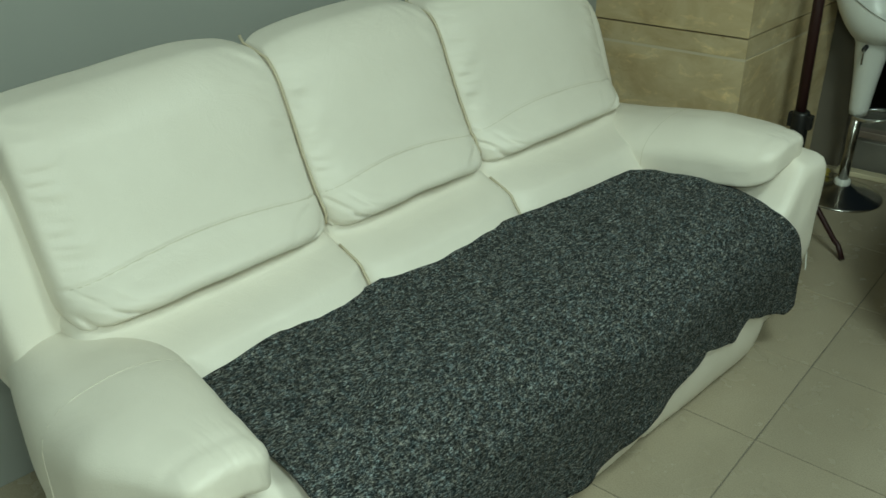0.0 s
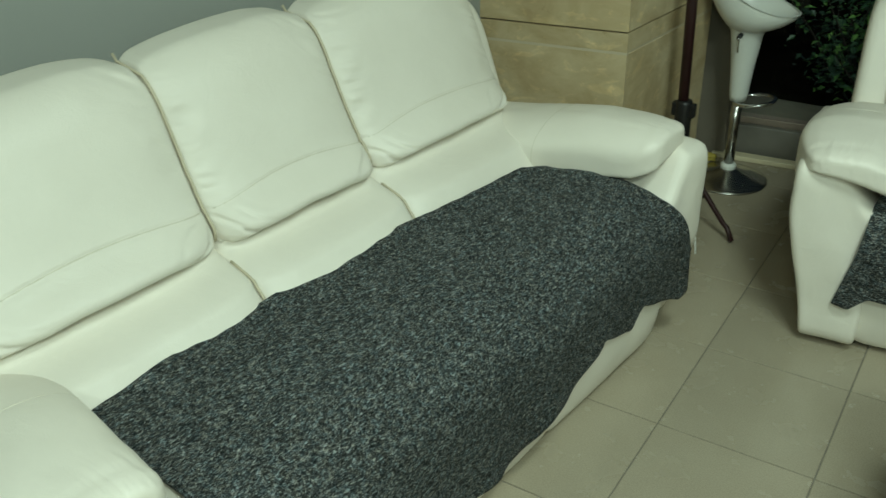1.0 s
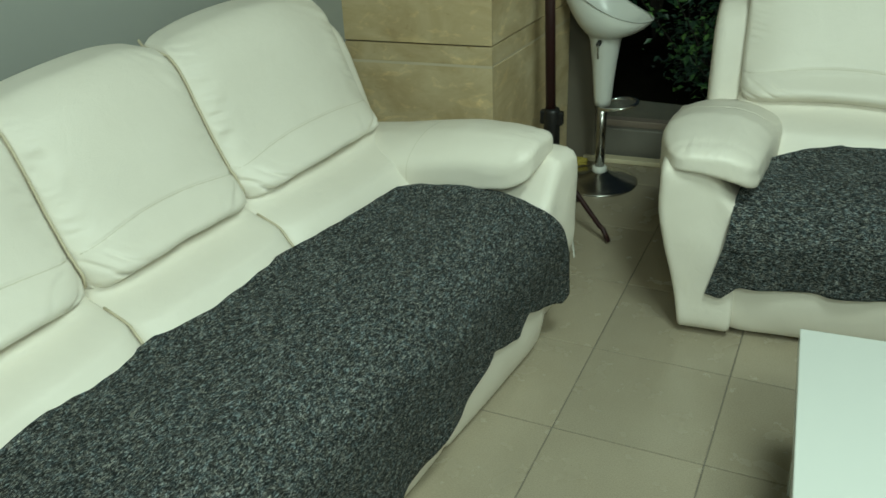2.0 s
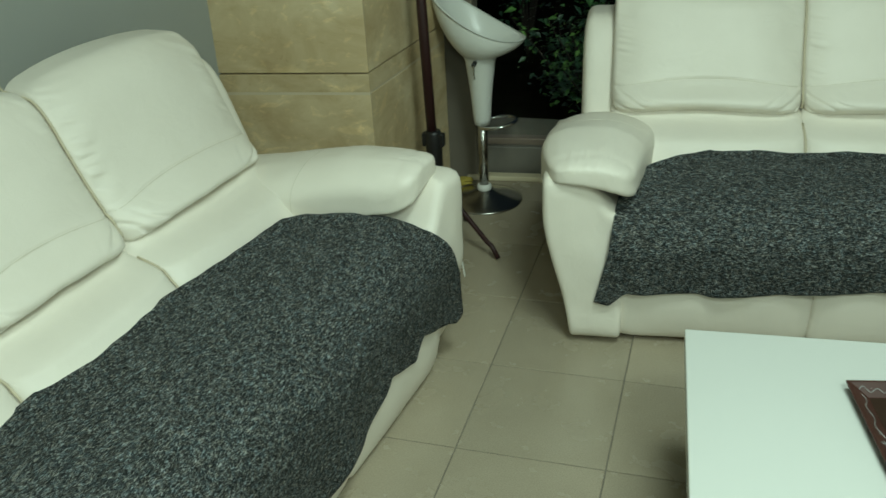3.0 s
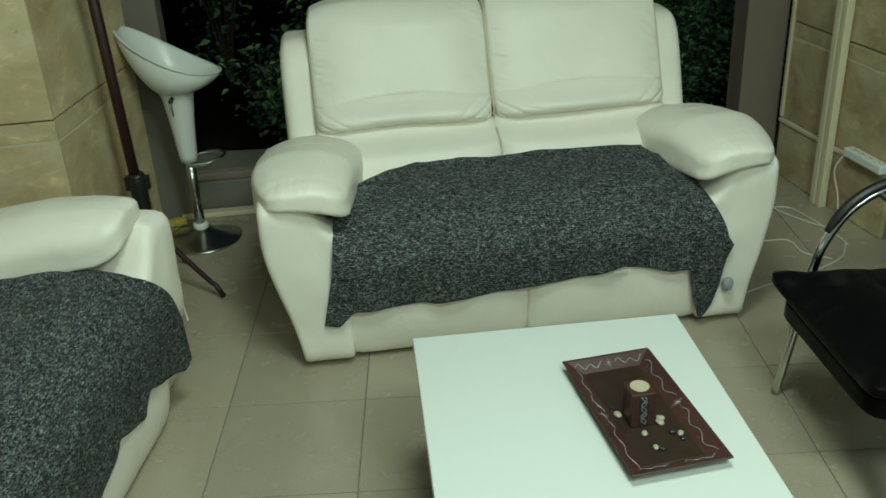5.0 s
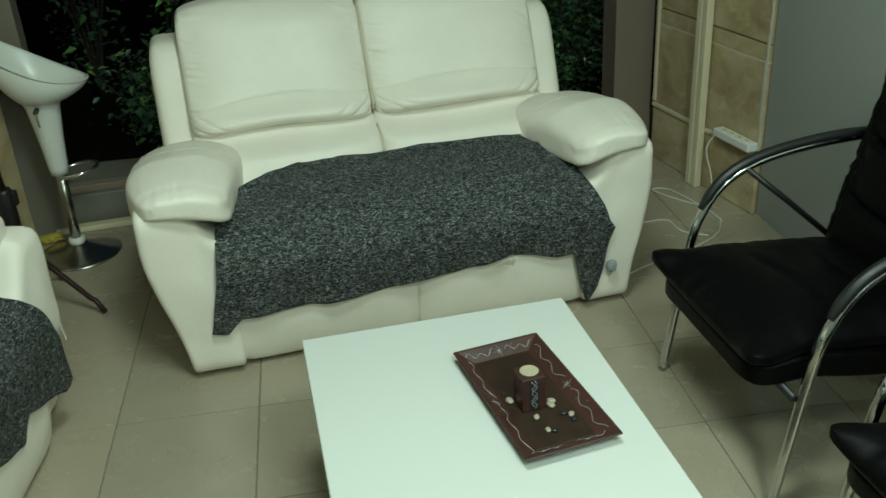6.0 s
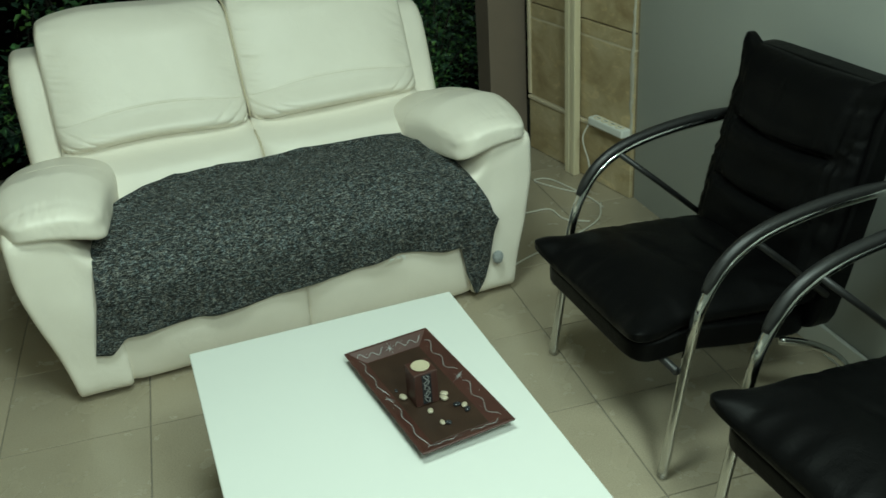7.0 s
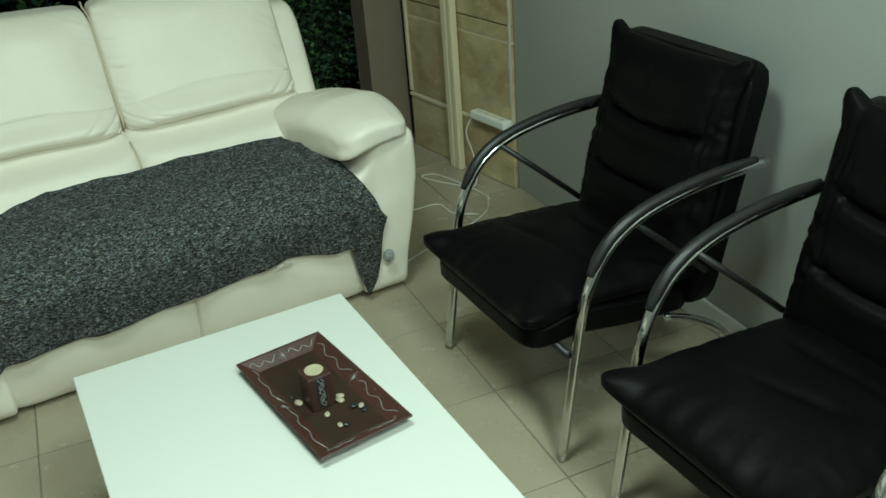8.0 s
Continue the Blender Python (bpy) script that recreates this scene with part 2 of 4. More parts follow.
def spline(points, steps=8, closed=False):
    """Catmull-Rom through points."""
    P = [Vector(p) for p in points]
    n = len(P)
    out = []
    last = n if closed else n - 1
    for i in range(last):
        p0 = P[(i - 1) % n] if closed or i > 0 else P[0] * 2 - P[1]
        p1, p2 = P[i], P[(i + 1) % n]
        p3 = P[(i + 2) % n] if closed or i < n - 2 else P[-1] * 2 - P[-2]
        for k in range(steps):
            t = k / steps
            out.append(0.5 * (2 * p1 + (p2 - p0) * t + (2 * p0 - 5 * p1 + 4 * p2 - p3) * t * t + (3 * p1 - p0 - 3 * p2 + p3) * t ** 3))
    if not closed:
        out.append(P[-1])
    return out


def lathe(profile, sides=40, m=None):
    """Vertices and faces turned round z from (radius, height) pairs."""
    verts, faces = [], []
    for r, z in profile:
        for k in range(sides):
            a = 2 * math.pi * k / sides
            verts.append((r * math.cos(a), r * math.sin(a), z))
    for i in range(len(profile) - 1):
        for k in range(sides):
            k2 = (k + 1) % sides
            faces.append((i * sides + k, i * sides + k2, (i + 1) * sides + k2, (i + 1) * sides + k))
    faces.append(tuple(range(sides))[::-1])
    faces.append(tuple((len(profile) - 1) * sides + k for k in range(sides)))
    if m is not None:
        verts = [m @ Vector(v) for v in verts]
    return verts, faces


def rounded(n, power):
    """A cube of n by n faces a side, puffed to the superellipsoid of that power: unit vertices and faces."""
    index, verts, faces = {}, [], []
    g = np.tan(np.linspace(-1, 1, n + 1) * math.pi / 4)
    for axis in range(3):
        for sign in (-1, 1):
            ids = {}
            for i in range(n + 1):
                for j in range(n + 1):
                    p = [0.0, 0.0, 0.0]
                    p[axis], p[(axis + 1) % 3], p[(axis + 2) % 3] = sign, g[i], g[j]
                    key = tuple(round(c, 5) for c in p)
                    if key not in index:
                        index[key] = len(verts)
                        verts.append(p)
                    ids[i, j] = index[key]
            for i in range(n):
                for j in range(n):
                    f = (ids[i, j], ids[i + 1, j], ids[i + 1, j + 1], ids[i, j + 1])
                    faces.append(f if sign > 0 else f[::-1])
    v = np.array(verts)
    v /= (np.abs(v) ** power).sum(1, keepdims=True) ** (1 / power)
    return v, faces


UNIT = {}


def puff(name, n, power, warp, material, parent=None, label=""):
    """A soft padded form: the unit superellipsoid bent by warp, which takes and gives arrays of points."""
    if (n, power) not in UNIT:
        UNIT[n, power] = rounded(n, power)
    v, f = UNIT[n, power]
    return piece(name, mesh_from(name, warp(v.copy()), f, material), parent, label)


def ease(x, a, b):
    t = np.clip((np.asarray(x, float) - a) / (b - a), 0, 1)
    return t * t * (3 - 2 * t)


def lumps(v, scale, seed=0.0):
    """Smooth noise at each point, about -1 to 1."""
    return np.array([noise.noise(Vector((p[0] * scale + seed, p[1] * scale, p[2] * scale))) for p in v])

# ---- structure ----
floor = group("floor", pose(0, 0, 0), "beige ceramic tile floor with grey joints", "floor", kind="structure")
part("grout_bed", boxed((-2.4, -4.6, -0.10), (3.2, 2.6, -0.0035)), GROUT, floor)


def wall_strip(name, a, b, z0, z1, thick, material, label, category="wall"):
    """An upright wall from a to b on the plan, its thickness to the left of that line."""
    d = Vector((b[0] - a[0], b[1] - a[1], 0))
    m = Matrix.Translation((a[0], a[1], 0)) @ Matrix.Rotation(math.atan2(d.y, d.x), 4, "Z")
    ob = part(name, boxed((0, 0, z0), (d.length, thick, z1), m=m), material)
    return tagged(ob, label, category, kind="structure")


wall_strip("wall_west", (-1.69, -2.85), (-1.20, 1.05), 0, CEIL, -0.14, WALL_PAINT, "plain grey painted wall behind the long sofa")
# the wall's thickness lies away from the room
wall_strip("wall_east", (2.305, 1.26), (2.36, -4.4), 0, CEIL, 0.14, WALL_PAINT, "plain grey painted wall behind the black chairs")
wall_strip("wall_south", (2.6, -4.3), (-2.2, -4.3), 0, CEIL, 0.14, WALL_PAINT, "plain grey painted wall behind the room")
wall_strip("wall_southwest", (-1.69, -4.4), (-1.69, -2.85), 0, CEIL, 0.14, WALL_PAINT, "plain grey painted wall")
tagged(part("ceiling", boxed((-2.4, -4.6, CEIL), (3.2, 2.2, CEIL + 0.15)), CEIL_PAINT), "plain unseen ceiling, greyed to cut bounced light", "ceiling", kind="structure")
for lx, ly, ls, lw in LAMPS:
    fit_ = group("ceiling_lamp", pose(lx, ly, CEIL), "round white recessed ceiling lamp", "lamp", "ceiling lamps")
    v, f = lathe([(ls / 2 + 0.005, -0.03), (ls / 2 + 0.03, -0.03), (ls / 2 + 0.035, 0.0), (ls / 2 + 0.005, 0.0)])
    piece("rim", mesh_from("rim", v, f[:-2], WHITE_PLASTIC), fit_)

# west pillar: stone slabs on a core
PC, PL, PS = Vector((-0.567, 0.985, 0)), Vector((-1.265, 0.891, 0)), Vector((-0.50, 1.66, 0))
core = bmesh.new()
base_pts = [PL + Vector((0, 0.012, 0)), PC + Vector((-0.012, 0.012, 0)), PS + Vector((-0.012, 0, 0)), Vector((-0.56, 2.0, 0)), Vector((-1.42, 2.0, 0))]
low = [core.verts.new(p) for p in base_pts]
top = [core.verts.new(p + Vector((0, 0, CEIL))) for p in base_pts]
core.faces.new(low[::-1])
core.faces.new(top)
for i in range(5):
    j = (i + 1) % 5
    core.faces.new((low[i], low[j], top[j], top[i]))
pillar_w = tagged(part("pillar_west", core, STONE_JOINT), "travertine clad pillar with dark joints", "pillar", kind="structure")


def slab_row(parent, a, b, levels, thick, gaps, joint=0.002):
    """Stone slabs on the face from a to b, one row for each pair of levels; gaps: places along it of upright joints."""
    d = b - a
    ang = math.atan2(d.y, d.x)
    m = Matrix.Translation(a) @ Matrix.Rotation(ang, 4, "Z")
    cuts = [0, *gaps, d.length]
    for z0, z1 in levels:
        for x0, x1 in zip(cuts, cuts[1:]):
            part("slab", boxed((x0 + joint / 2, -thick, z0 + joint), (x1 - joint / 2, 0.004, z1 - joint / 2), 0.001, 1, m), STONE, parent)


W_LEVELS = [(0, 0.640), (0.6455, 0.712), (0.7145, 1.10), (1.10, 1.55), (1.55, 2.1), (2.1, CEIL)]
slab_row(pillar_w, PL, PC + (PC - PL).normalized() * 0.0175, W_LEVELS, 0.012, [])
slab_row(pillar_w, PC + Vector((0.004, 0.003, 0)), PS, W_LEVELS, 0.012, [])
dW = PC - PL
part("pale_joint", boxed((0, -0.0122, 0.6385), (dW.length + 0.0172, 0.004, 0.6475), m=Matrix.Translation(PL) @ Matrix.Rotation(math.atan2(dW.y, dW.x), 4, "Z")), PALE_JOINT, pillar_w)
dS = PS - PC
part("pale_joint", boxed((0.012, -0.0122, 0.6385), (dS.length, 0.004, 0.6475), m=Matrix.Translation(PC) @ Matrix.Rotation(math.atan2(dS.y, dS.x), 4, "Z")), PALE_JOINT, pillar_w)
tagged(part("wall_trim", boxed((-0.006, -0.025, 0), (0.018, 0.0, CEIL), m=Matrix.Translation((-1.225, 0.896, 0)) @ Matrix.Rotation(0.13, 4, "Z")), PALE_JOINT), "pale grout strip between grey wall and stone", "trim", kind="structure")

# window wall: jambs, sill, glass, head
WX0, WX1 = -0.50, 2.12
WANG = math.atan2(0.25, 2.62)
WM = Matrix.Translation((WX0, 1.77, 0)) @ Matrix.Rotation(WANG, 4, "Z")
WLEN = (WX1 - WX0) / math.cos(WANG)
window = group("window_1", WM, "large dark window in a brown aluminium frame, night garden behind", "window", kind="structure")
part("window_frame", boxed((-0.06, 0.0, 0.0), (0.10, 0.12, CEIL), 0.004), JAMB, window, "beige-grey painted jamb")
part("window_frame", boxed((WLEN - 0.16, -0.02, 0.0), (WLEN + 0.02, 0.12, CEIL), 0.004), FRAME_DARK, window, "brown aluminium jamb")
part("window_sill", boxed((0.10, 0.05, 0.0), (WLEN - 0.16, 0.16, 0.135), 0.005), SILL_GREY, window, "low grey sill")
part("window_frame", boxed((0.10, 0.075, 0.135), (WLEN - 0.16, 0.125, 0.165), 0.003), FRAME_DARK, window)
part("window_frame", boxed((0.10, 0.0, 2.45), (WLEN - 0.16, 0.12, CEIL), 0.003), FRAME_DARK, window)
pane = part("pane", boxed((0.10, 0.095, 0.165), (WLEN - 0.16, 0.101, 2.45)), GLASS, window, "dark window glass")
pane.visible_shadow = False
tagged(part("floor_trim", boxed((0.055, -0.018, 0.0), (WLEN - 0.2, 0.03, 0.022), 0.004, m=WM), OFF_PLASTIC), "cream plastic cable duct on the floor along the window", "trim", kind="structure")

# ---- sofas ----
def sofa(m, seats, back_in, tall, pad_front, arm_top, arm_out, foot_out, label, seed):
    """A recliner sofa, its front base line along x at y = 0, the back towards +y. seats: cushion widths; back_in: how much deeper the back stands; tall: factor on all heights; pad_front: y where the arm pads begin; arm_top: the pad's height at four places from front to back; arm_out, foot_out: how far the arm panels stand out above (for each side) and at the floor."""
    total = sum(seats)
    out = total / 2
    s = group("sofa", m, label, "sofa", "cream leather sofas")
    H = np.array([1, 1, tall])
    B = back_in

    # body under the seat, and the lower front panels
    def body(v):
        x = v[:, 0] * (out + 0.02)
        z = 0.03 + (v[:, 2] + 1) / 2 * 0.33
        y = 0.42 + v[:, 1] * 0.42
        return np.c_[x, y, z] * H
    puff("base", 14, 10, body, CREAM, s)

    edges = np.cumsum([-out, *seats])
    for k, w in enumerate(seats):
        cx = (edges[k] + edges[k + 1]) / 2
        lo, hi = max(edges[k], -out + 0.04), min(edges[k + 1], out - 0.04)
        cx_, hw = (lo + hi) / 2, (hi - lo) / 2

        def front(v, cx_=cx_, hw=hw, k=k):
            x = cx_ + v[:, 0] * (hw + 0.001)
            z = 0.178 + v[:, 2] * 0.161
            y = 0.050 + v[:, 1] * (0.06 + 0.022 * (1 - v[:, 2] ** 2)) - 0.010 * v[:, 2] - 0.006 - 0.010 * (B > 0)
            y = y + 0.004 * lumps(np.c_[x, y, z], 7, seed + k)
            return np.c_[x, y, z] * H
        puff("front_panel", 22, 16, front, CREAM, s)

        def seat(v, cx_=cx_, hw=hw, k=k):
            x = cx_ + v[:, 0] * (hw - 0.001)
            y = 0.245 + B / 2 + v[:, 1] * (0.285 + B / 2)
            z = 0.39 + v[:, 2] * (0.075 + 0.02 * (1 - v[:, 0] ** 2))
            z = z - 0.03 * ease(y, 0.25, 0.5) - 0.085 * (1 - ease(y, -0.05, 0.17))
            return np.c_[x, y, z] * H
        puff("seat_cushion", 18, 5, seat, CREAM, s)

        # lumbar roll, between seat and pillow
        cxw, hww = cx, w / 2

        def lumbar(v, cx=cxw, hw=hww, k=k):
            x = cx + v[:, 0] * (hw + 0.004)
            z = 0.50 + v[:, 2] * 0.105
            y = 0.47 + B + v[:, 1] * 0.14 + 0.090 * v[:, 2] + 0.075 * ease(v[:, 2], 0.30, 0.68)
            y = y - 0.020 * (1 - np.abs(v[:, 0]) ** 2.6)
            e = np.abs(v[:, 0])
            y = y + 0.006 * ease(e, 0.70, 0.95) * lumps(np.c_[e * 3.0 + k, z * 42 + e * 4, np.sign(v[:, 0])], 1.0, seed + 70) * (v[:, 1] < 0)
            y = y + 0.004 * lumps(np.c_[x, y, z], 9, seed + 3 + k)
            return np.c_[x, y, z] * H
        puff("lumbar_cushion", 34, 8, lumbar, CREAM, s)

        # the tall pillow: thick at its foot, leaning back, with folds at its lower corners
        def pillow(v, cx=cxw, hw=hww, k=k):
            t = (v[:, 2] + 1) / 2
            ax = np.abs(v[:, 0])
            x = cx + v[:, 0] * (hw + 0.0015) * (1 - 0.010 * ease(t, 0.75, 1.0))
            z = 0.560 + t * 0.402
            mid = 0.580 + B + 0.165 * t
            half = 0.110 - 0.025 * t
            half = np.where(v[:, 1] > 0, 0.110 - 0.072 * t, half)
            y = mid + v[:, 1] * half + 0.034 * (1 - ease(v[:, 1], 0.0, 0.7)) * np.clip((t - 0.80) / 0.2, 0, 1) ** 2
            front_ = ease(-v[:, 1], 0.1, 0.6)
            y = y - front_ * (1 - ax ** 2.6) * (0.020 + 0.014 * np.sin(np.clip(t, 0, 1) * math.pi))
            y = y - front_ * (1 - ax ** 7) * 0.044 * np.exp(-((t - 0.14) / 0.12) ** 2) * ease(t, 0.0, 0.08)
            z = z + (0.006 + 0.020 * (1 - ax ** 2)) * (1 - ease(t, 0.0, 0.30))
            z = z - 0.006 * ease(ax, 0.4, 0.9) * ease(t, 0.6, 1.0) + 0.010 * ease(ax, 0.90, 0.99) * ease(t, 0.9, 0.99) + 0.006 * np.sin(x * 11 + k) * ease(t, 0.8, 1.0)
            # diagonal folds that rise from the lower edge to each corner
            corner = ease(ax, 0.40, 0.80) * (1 - ease(t, 0.15, 0.30)) * (1 - 0.6 * ease(ax, 0.93, 0.99))
            lean = np.sign(v[:, 0])
            phase = ((ax - 0.5) * 0.46 - t) / 0.105 + 0.35 * lean + 1.7 * k + 0.6 * lumps(np.c_[ax * 4, t * 6, lean], 1.0, seed + 81)
            dist = np.abs(phase - np.floor(phase) - 0.5)
            y = y + front_ * corner * (0.017 * np.exp(-(dist / 0.11) ** 2) * (0.65 + 0.6 * lumps(np.c_[ax * 6, t * 9, lean], 1.0, seed + 84)) - 0.003)
            y = y + front_ * (1 - ease(t, 0.02, 0.20)) * np.sin(x * 30 + k * 2 + 2 * np.sin(x * 9)) * 0.002
            rim = ease(ax, 0.62, 0.86) * (1 - 0.7 * ease(ax, 0.9, 0.98)) * ease(t, 0.2, 0.4)
            y = y + front_ * rim * 0.0062 * lumps(np.c_[ax * 3.0 + 7 * k, t * 11.0 + ax * 2.5, np.sign(v[:, 0])], 1.0, seed + 60)
            rim2 = ease(ax, 0.72, 0.88) * (1 - ease(ax, 0.91, 0.97)) + 0.8 * ease(t, 0.86, 0.95) * ease(ax, 0.2, 0.7)
            y = y + front_ * rim2 * 0.0085 * (0.35 - np.abs(lumps(np.c_[ax * 2.0 + 9 * k, t * 19.0 + ax * 3.0 + x * 14, np.sign(v[:, 0])], 1.0, seed + 63)))
            y = y + front_ * 0.011 * lumps(np.c_[x, y, z], 4.0, seed + 9 + k)
            arc = 0.235 + 0.085 * (1 - v[:, 0] ** 2)
            y = y + front_ * 0.0055 * np.exp(-((t - arc) / 0.009) ** 2)
            return np.c_[x, y, z] * H
        cush = puff("back_cushion", 90, 10, pillow, CREAM, s)

        xs = np.linspace(-0.93, 0.93, 40)
        ts = 0.235 + 0.085 * (1 - xs ** 2)
        zz = 2 * ts - 1
        yy = -np.clip(1 - np.abs(xs) ** 10 - np.abs(zz) ** 10, 0.02, 1) ** (1 / 10)
        line = pillow(np.c_[xs, yy, zz])
        line[:, 1] -= 0.0005
        tube("piping", [tuple(p) for p in line], 0.0015, PIPE, cush, sides=6)
        if k + 1 < len(seats):
            tt = np.linspace(-0.97, 0.95, 34)
            xx = np.full(34, 0.968)
            yv = -np.clip(1 - xx ** 10 - np.abs(tt) ** 10, 0.0, 1) ** (1 / 10)
            ln = pillow(np.c_[xx, yv, tt])
            ln[:, 0] = edges[k + 1]
            tube("seam", [tuple(p) for p in ln], 0.0036, SEAM, s, "tan seam between cushions", sides=8)
            tt = np.linspace(-0.95, 0.55, 20)
            xx = np.full(20, 0.965)
            ln = lumbar(np.c_[xx, -np.clip(1 - xx ** 8 - np.abs(tt) ** 8, 0.0, 1) ** (1 / 8), tt])
            ln[:, 0] = edges[k + 1]
            tube("seam", [tuple(p) for p in ln], 0.0032, SEAM, s, "tan seam between cushions", sides=8)

    # back frame with its wings
    def back(v):
        t = (v[:, 2] + 1) / 2
        x = v[:, 0] * (out + 0.10 - 0.02 * t)
        z = 0.05 + t * 0.81 + 0.30 * (1 - t) * ease(np.abs(v[:, 0]), 0.82, 0.97)
        y = 0.75 + B + v[:, 1] * (0.12 - 0.04 * t) + 0.07 * t
        return np.c_[x, y, z] * H
    puff("back_frame", 30, 9, back, CREAM, s)
    for sx in (-1, 1):
        def wing(v, sx=sx):
            t = (v[:, 2] + 1) / 2
            x = sx * (out + 0.036) + v[:, 0] * 0.068
            z = 0.42 + t * 0.43
            y = 0.66 + B + 0.12 * t + v[:, 1] * (0.165 - 0.05 * t)
            return np.c_[x, y, z] * H
        puff("wing", 18, 5, wing, CREAM, s)

    # arms: flaring side panel below, a soft pad on top that hangs over its front
    for sx in (-1, 1):
        def panel(v, sx=sx):
            t = (v[:, 2] + 1) / 2
            z = 0.016 + t * 0.544
            inner = out - 0.055
            foot = min(foot_out, arm_out[sx > 0])
            outer = out + foot + (arm_out[sx > 0] - foot) * ease(t, 0.0, 0.80)
            x = sx * ((inner + outer) / 2 + v[:, 0] * sx * (outer - inner) / 2)
            y = 0.290 + v[:, 1] * 0.332 - 0.004 * ease(t, 0.2, 0.7)
            y = y + 0.060 * (B > 0) * (1 - ease(t, 0.0, 0.55)) * ease(-v[:, 1], 0.0, 0.6)
            pt = np.c_[x, y, z]
            y = y + 0.003 * lumps(pt, 6, seed + 30 + sx) + 0.0015 * lumps(pt, 17, seed + 33 + sx)
            x = x + sx * 0.004 * lumps(pt, 8, seed + 36 + sx)
            y = y + 0.012 * ease(-v[:, 0] * sx, -0.5, 0.4) * ease(t, 0.45, 0.85) * ease(-v[:, 1], 0.0, 0.6)
            # the inner shoulder is lower than the outer one and set back
            z = z - 0.115 * t * ease(-v[:, 0] * sx, -0.1, 0.9) - 0.05 * t * ease(y, 0.35, 0.65)
            return np.c_[x, y, z] * H
        puff("arm_panel", 32, 18, panel, CREAM, s)

        def pad(v, sx=sx):
            q = (v[:, 1] + 1) / 2                       # 0 in front, 1 at the back
            side = v[:, 0] * sx                         # 1 on the outer side
            y = pad_front + q * (0.74 - pad_front + B)
            inner = out - 0.095 - 0.060 * ease(q, 0.1, 0.7)
            outer = out + arm_out[sx > 0] - 0.004 + (0.022 + 0.030 * (B > 0) * (sx < 0)) * ease(q, 0.04, 0.30) - 0.07 * ease(q, 0.45, 1.0)
            x = sx * ((inner + outer) / 2 + side * (outer - inner) / 2)
            top = np.interp(q, (0.0, 0.30, 0.60, 1.0), arm_top)
            low = 0.524 + 0.028 * side - 0.045 * ease(q, 0.15, 0.6) - 0.15 * ease(side, 0.0, 0.9) * ease(q, 0.10, 0.42)
            z = (top + low) / 2 + v[:, 2] * (top - low) / 2
            z = z - 0.030 * np.abs(side) ** 2.4 - 0.010 * ease(-side, 0.1, 1.0) * ease(v[:, 2], -0.4, 0.6)
            # gathers that run back from the front seam, and at the inner corner
            fr = 1 - ease(q, 0.02, 0.34)
            wv = lumps(np.c_[side * 8.0, q * 5.0, v[:, 2]], 1.0, seed + 90 + sx)
            z = z + 0.0012 * fr * wv
            nose = 1 - ease(q, 0.02, 0.22)
            z = z - 0.0007 * nose * ease(v[:, 2], 0.0, 0.6) * (1 - 3.0 * np.abs(lumps(np.c_[side * 11.0 + q * 9.0, q * 7.0, v[:, 2]], 1.0, seed + 97 + sx)))
            y = y + 0.0015 * (1 - ease(q, 0.0, 0.16)) * ease(v[:, 2], -0.95, 0.0) * np.abs(lumps(np.c_[side * 7.0, v[:, 2] * 1.6, q], 1.0, seed + 92 + sx))
            inn = ease(-side, 0.3, 0.95) * (1 - ease(q, 0.02, 0.30))
            x = x - sx * inn * 0.005 * lumps(np.c_[q * 16, v[:, 2] * 1.2, side], 1.0, seed + 95)
            # a stitched seam over the nose
            z = z - 0.0020 * np.exp(-((q - 0.075) / 0.012) ** 2) * ease(v[:, 2], -0.3, 0.3)
            pt = np.c_[x, y, z]
            z = z + 0.006 * lumps(pt, 5.0, seed + 40 + sx) + 0.0015 * lumps(pt * np.array([1, 0.7, 1]), 24.0, seed + 44 + sx)
            return np.c_[x, y, z] * H
        ap = puff("arm_pad", 60, 5.0, pad, CREAM, s)
        # welt over the pad near its front
        an = np.linspace(-0.15 * math.pi, 1.15 * math.pi, 30)
        vx, vz = np.cos(an), np.sin(an)
        vy = np.full(30, -0.10)
        nrm = ((np.abs(vx) ** 5.0 + np.abs(vz) ** 5.0) / (1 - 0.10 ** 5.0)) ** (1 / 5.0)
        ln = pad(np.c_[vx / nrm, vy, vz / nrm])
        tube("welt", [tuple(p) for p in ln], 0.0012, PIPE, ap, sides=6)
    # feet
    for fx in (-out + 0.12, out - 0.12):
        for fy in (0.10, 0.72 + B):
            v, f = lathe([(0.026, 0.0), (0.026, 0.028), (0.022, 0.034)], 14, pose(fx, fy, 0))
            piece("foot", mesh_from("foot", v, f, BLACK_PLASTIC), s)
    return s


S1M = pose(-0.259, -0.467, 0, 0, 0, 83.7)
S2M = pose(0.9035, 0.68, 0, 0, 0, 6.4)
sofa(S1M, [0.60, 0.50, 0.60], 0.06, 1.05, 0.010, (0.632, 0.616, 0.580, 0.545), (0.115, 0.160), 0.140, "cream leather three-seat recliner sofa with padded arms", 1.0)
sofa(S2M, [0.60, 0.60], 0.0, 1.0, -0.070, (0.620, 0.640, 0.595, 0.500), (0.188, 0.176), 0.108, "cream leather two-seat recliner sofa with padded arms", 50.0)


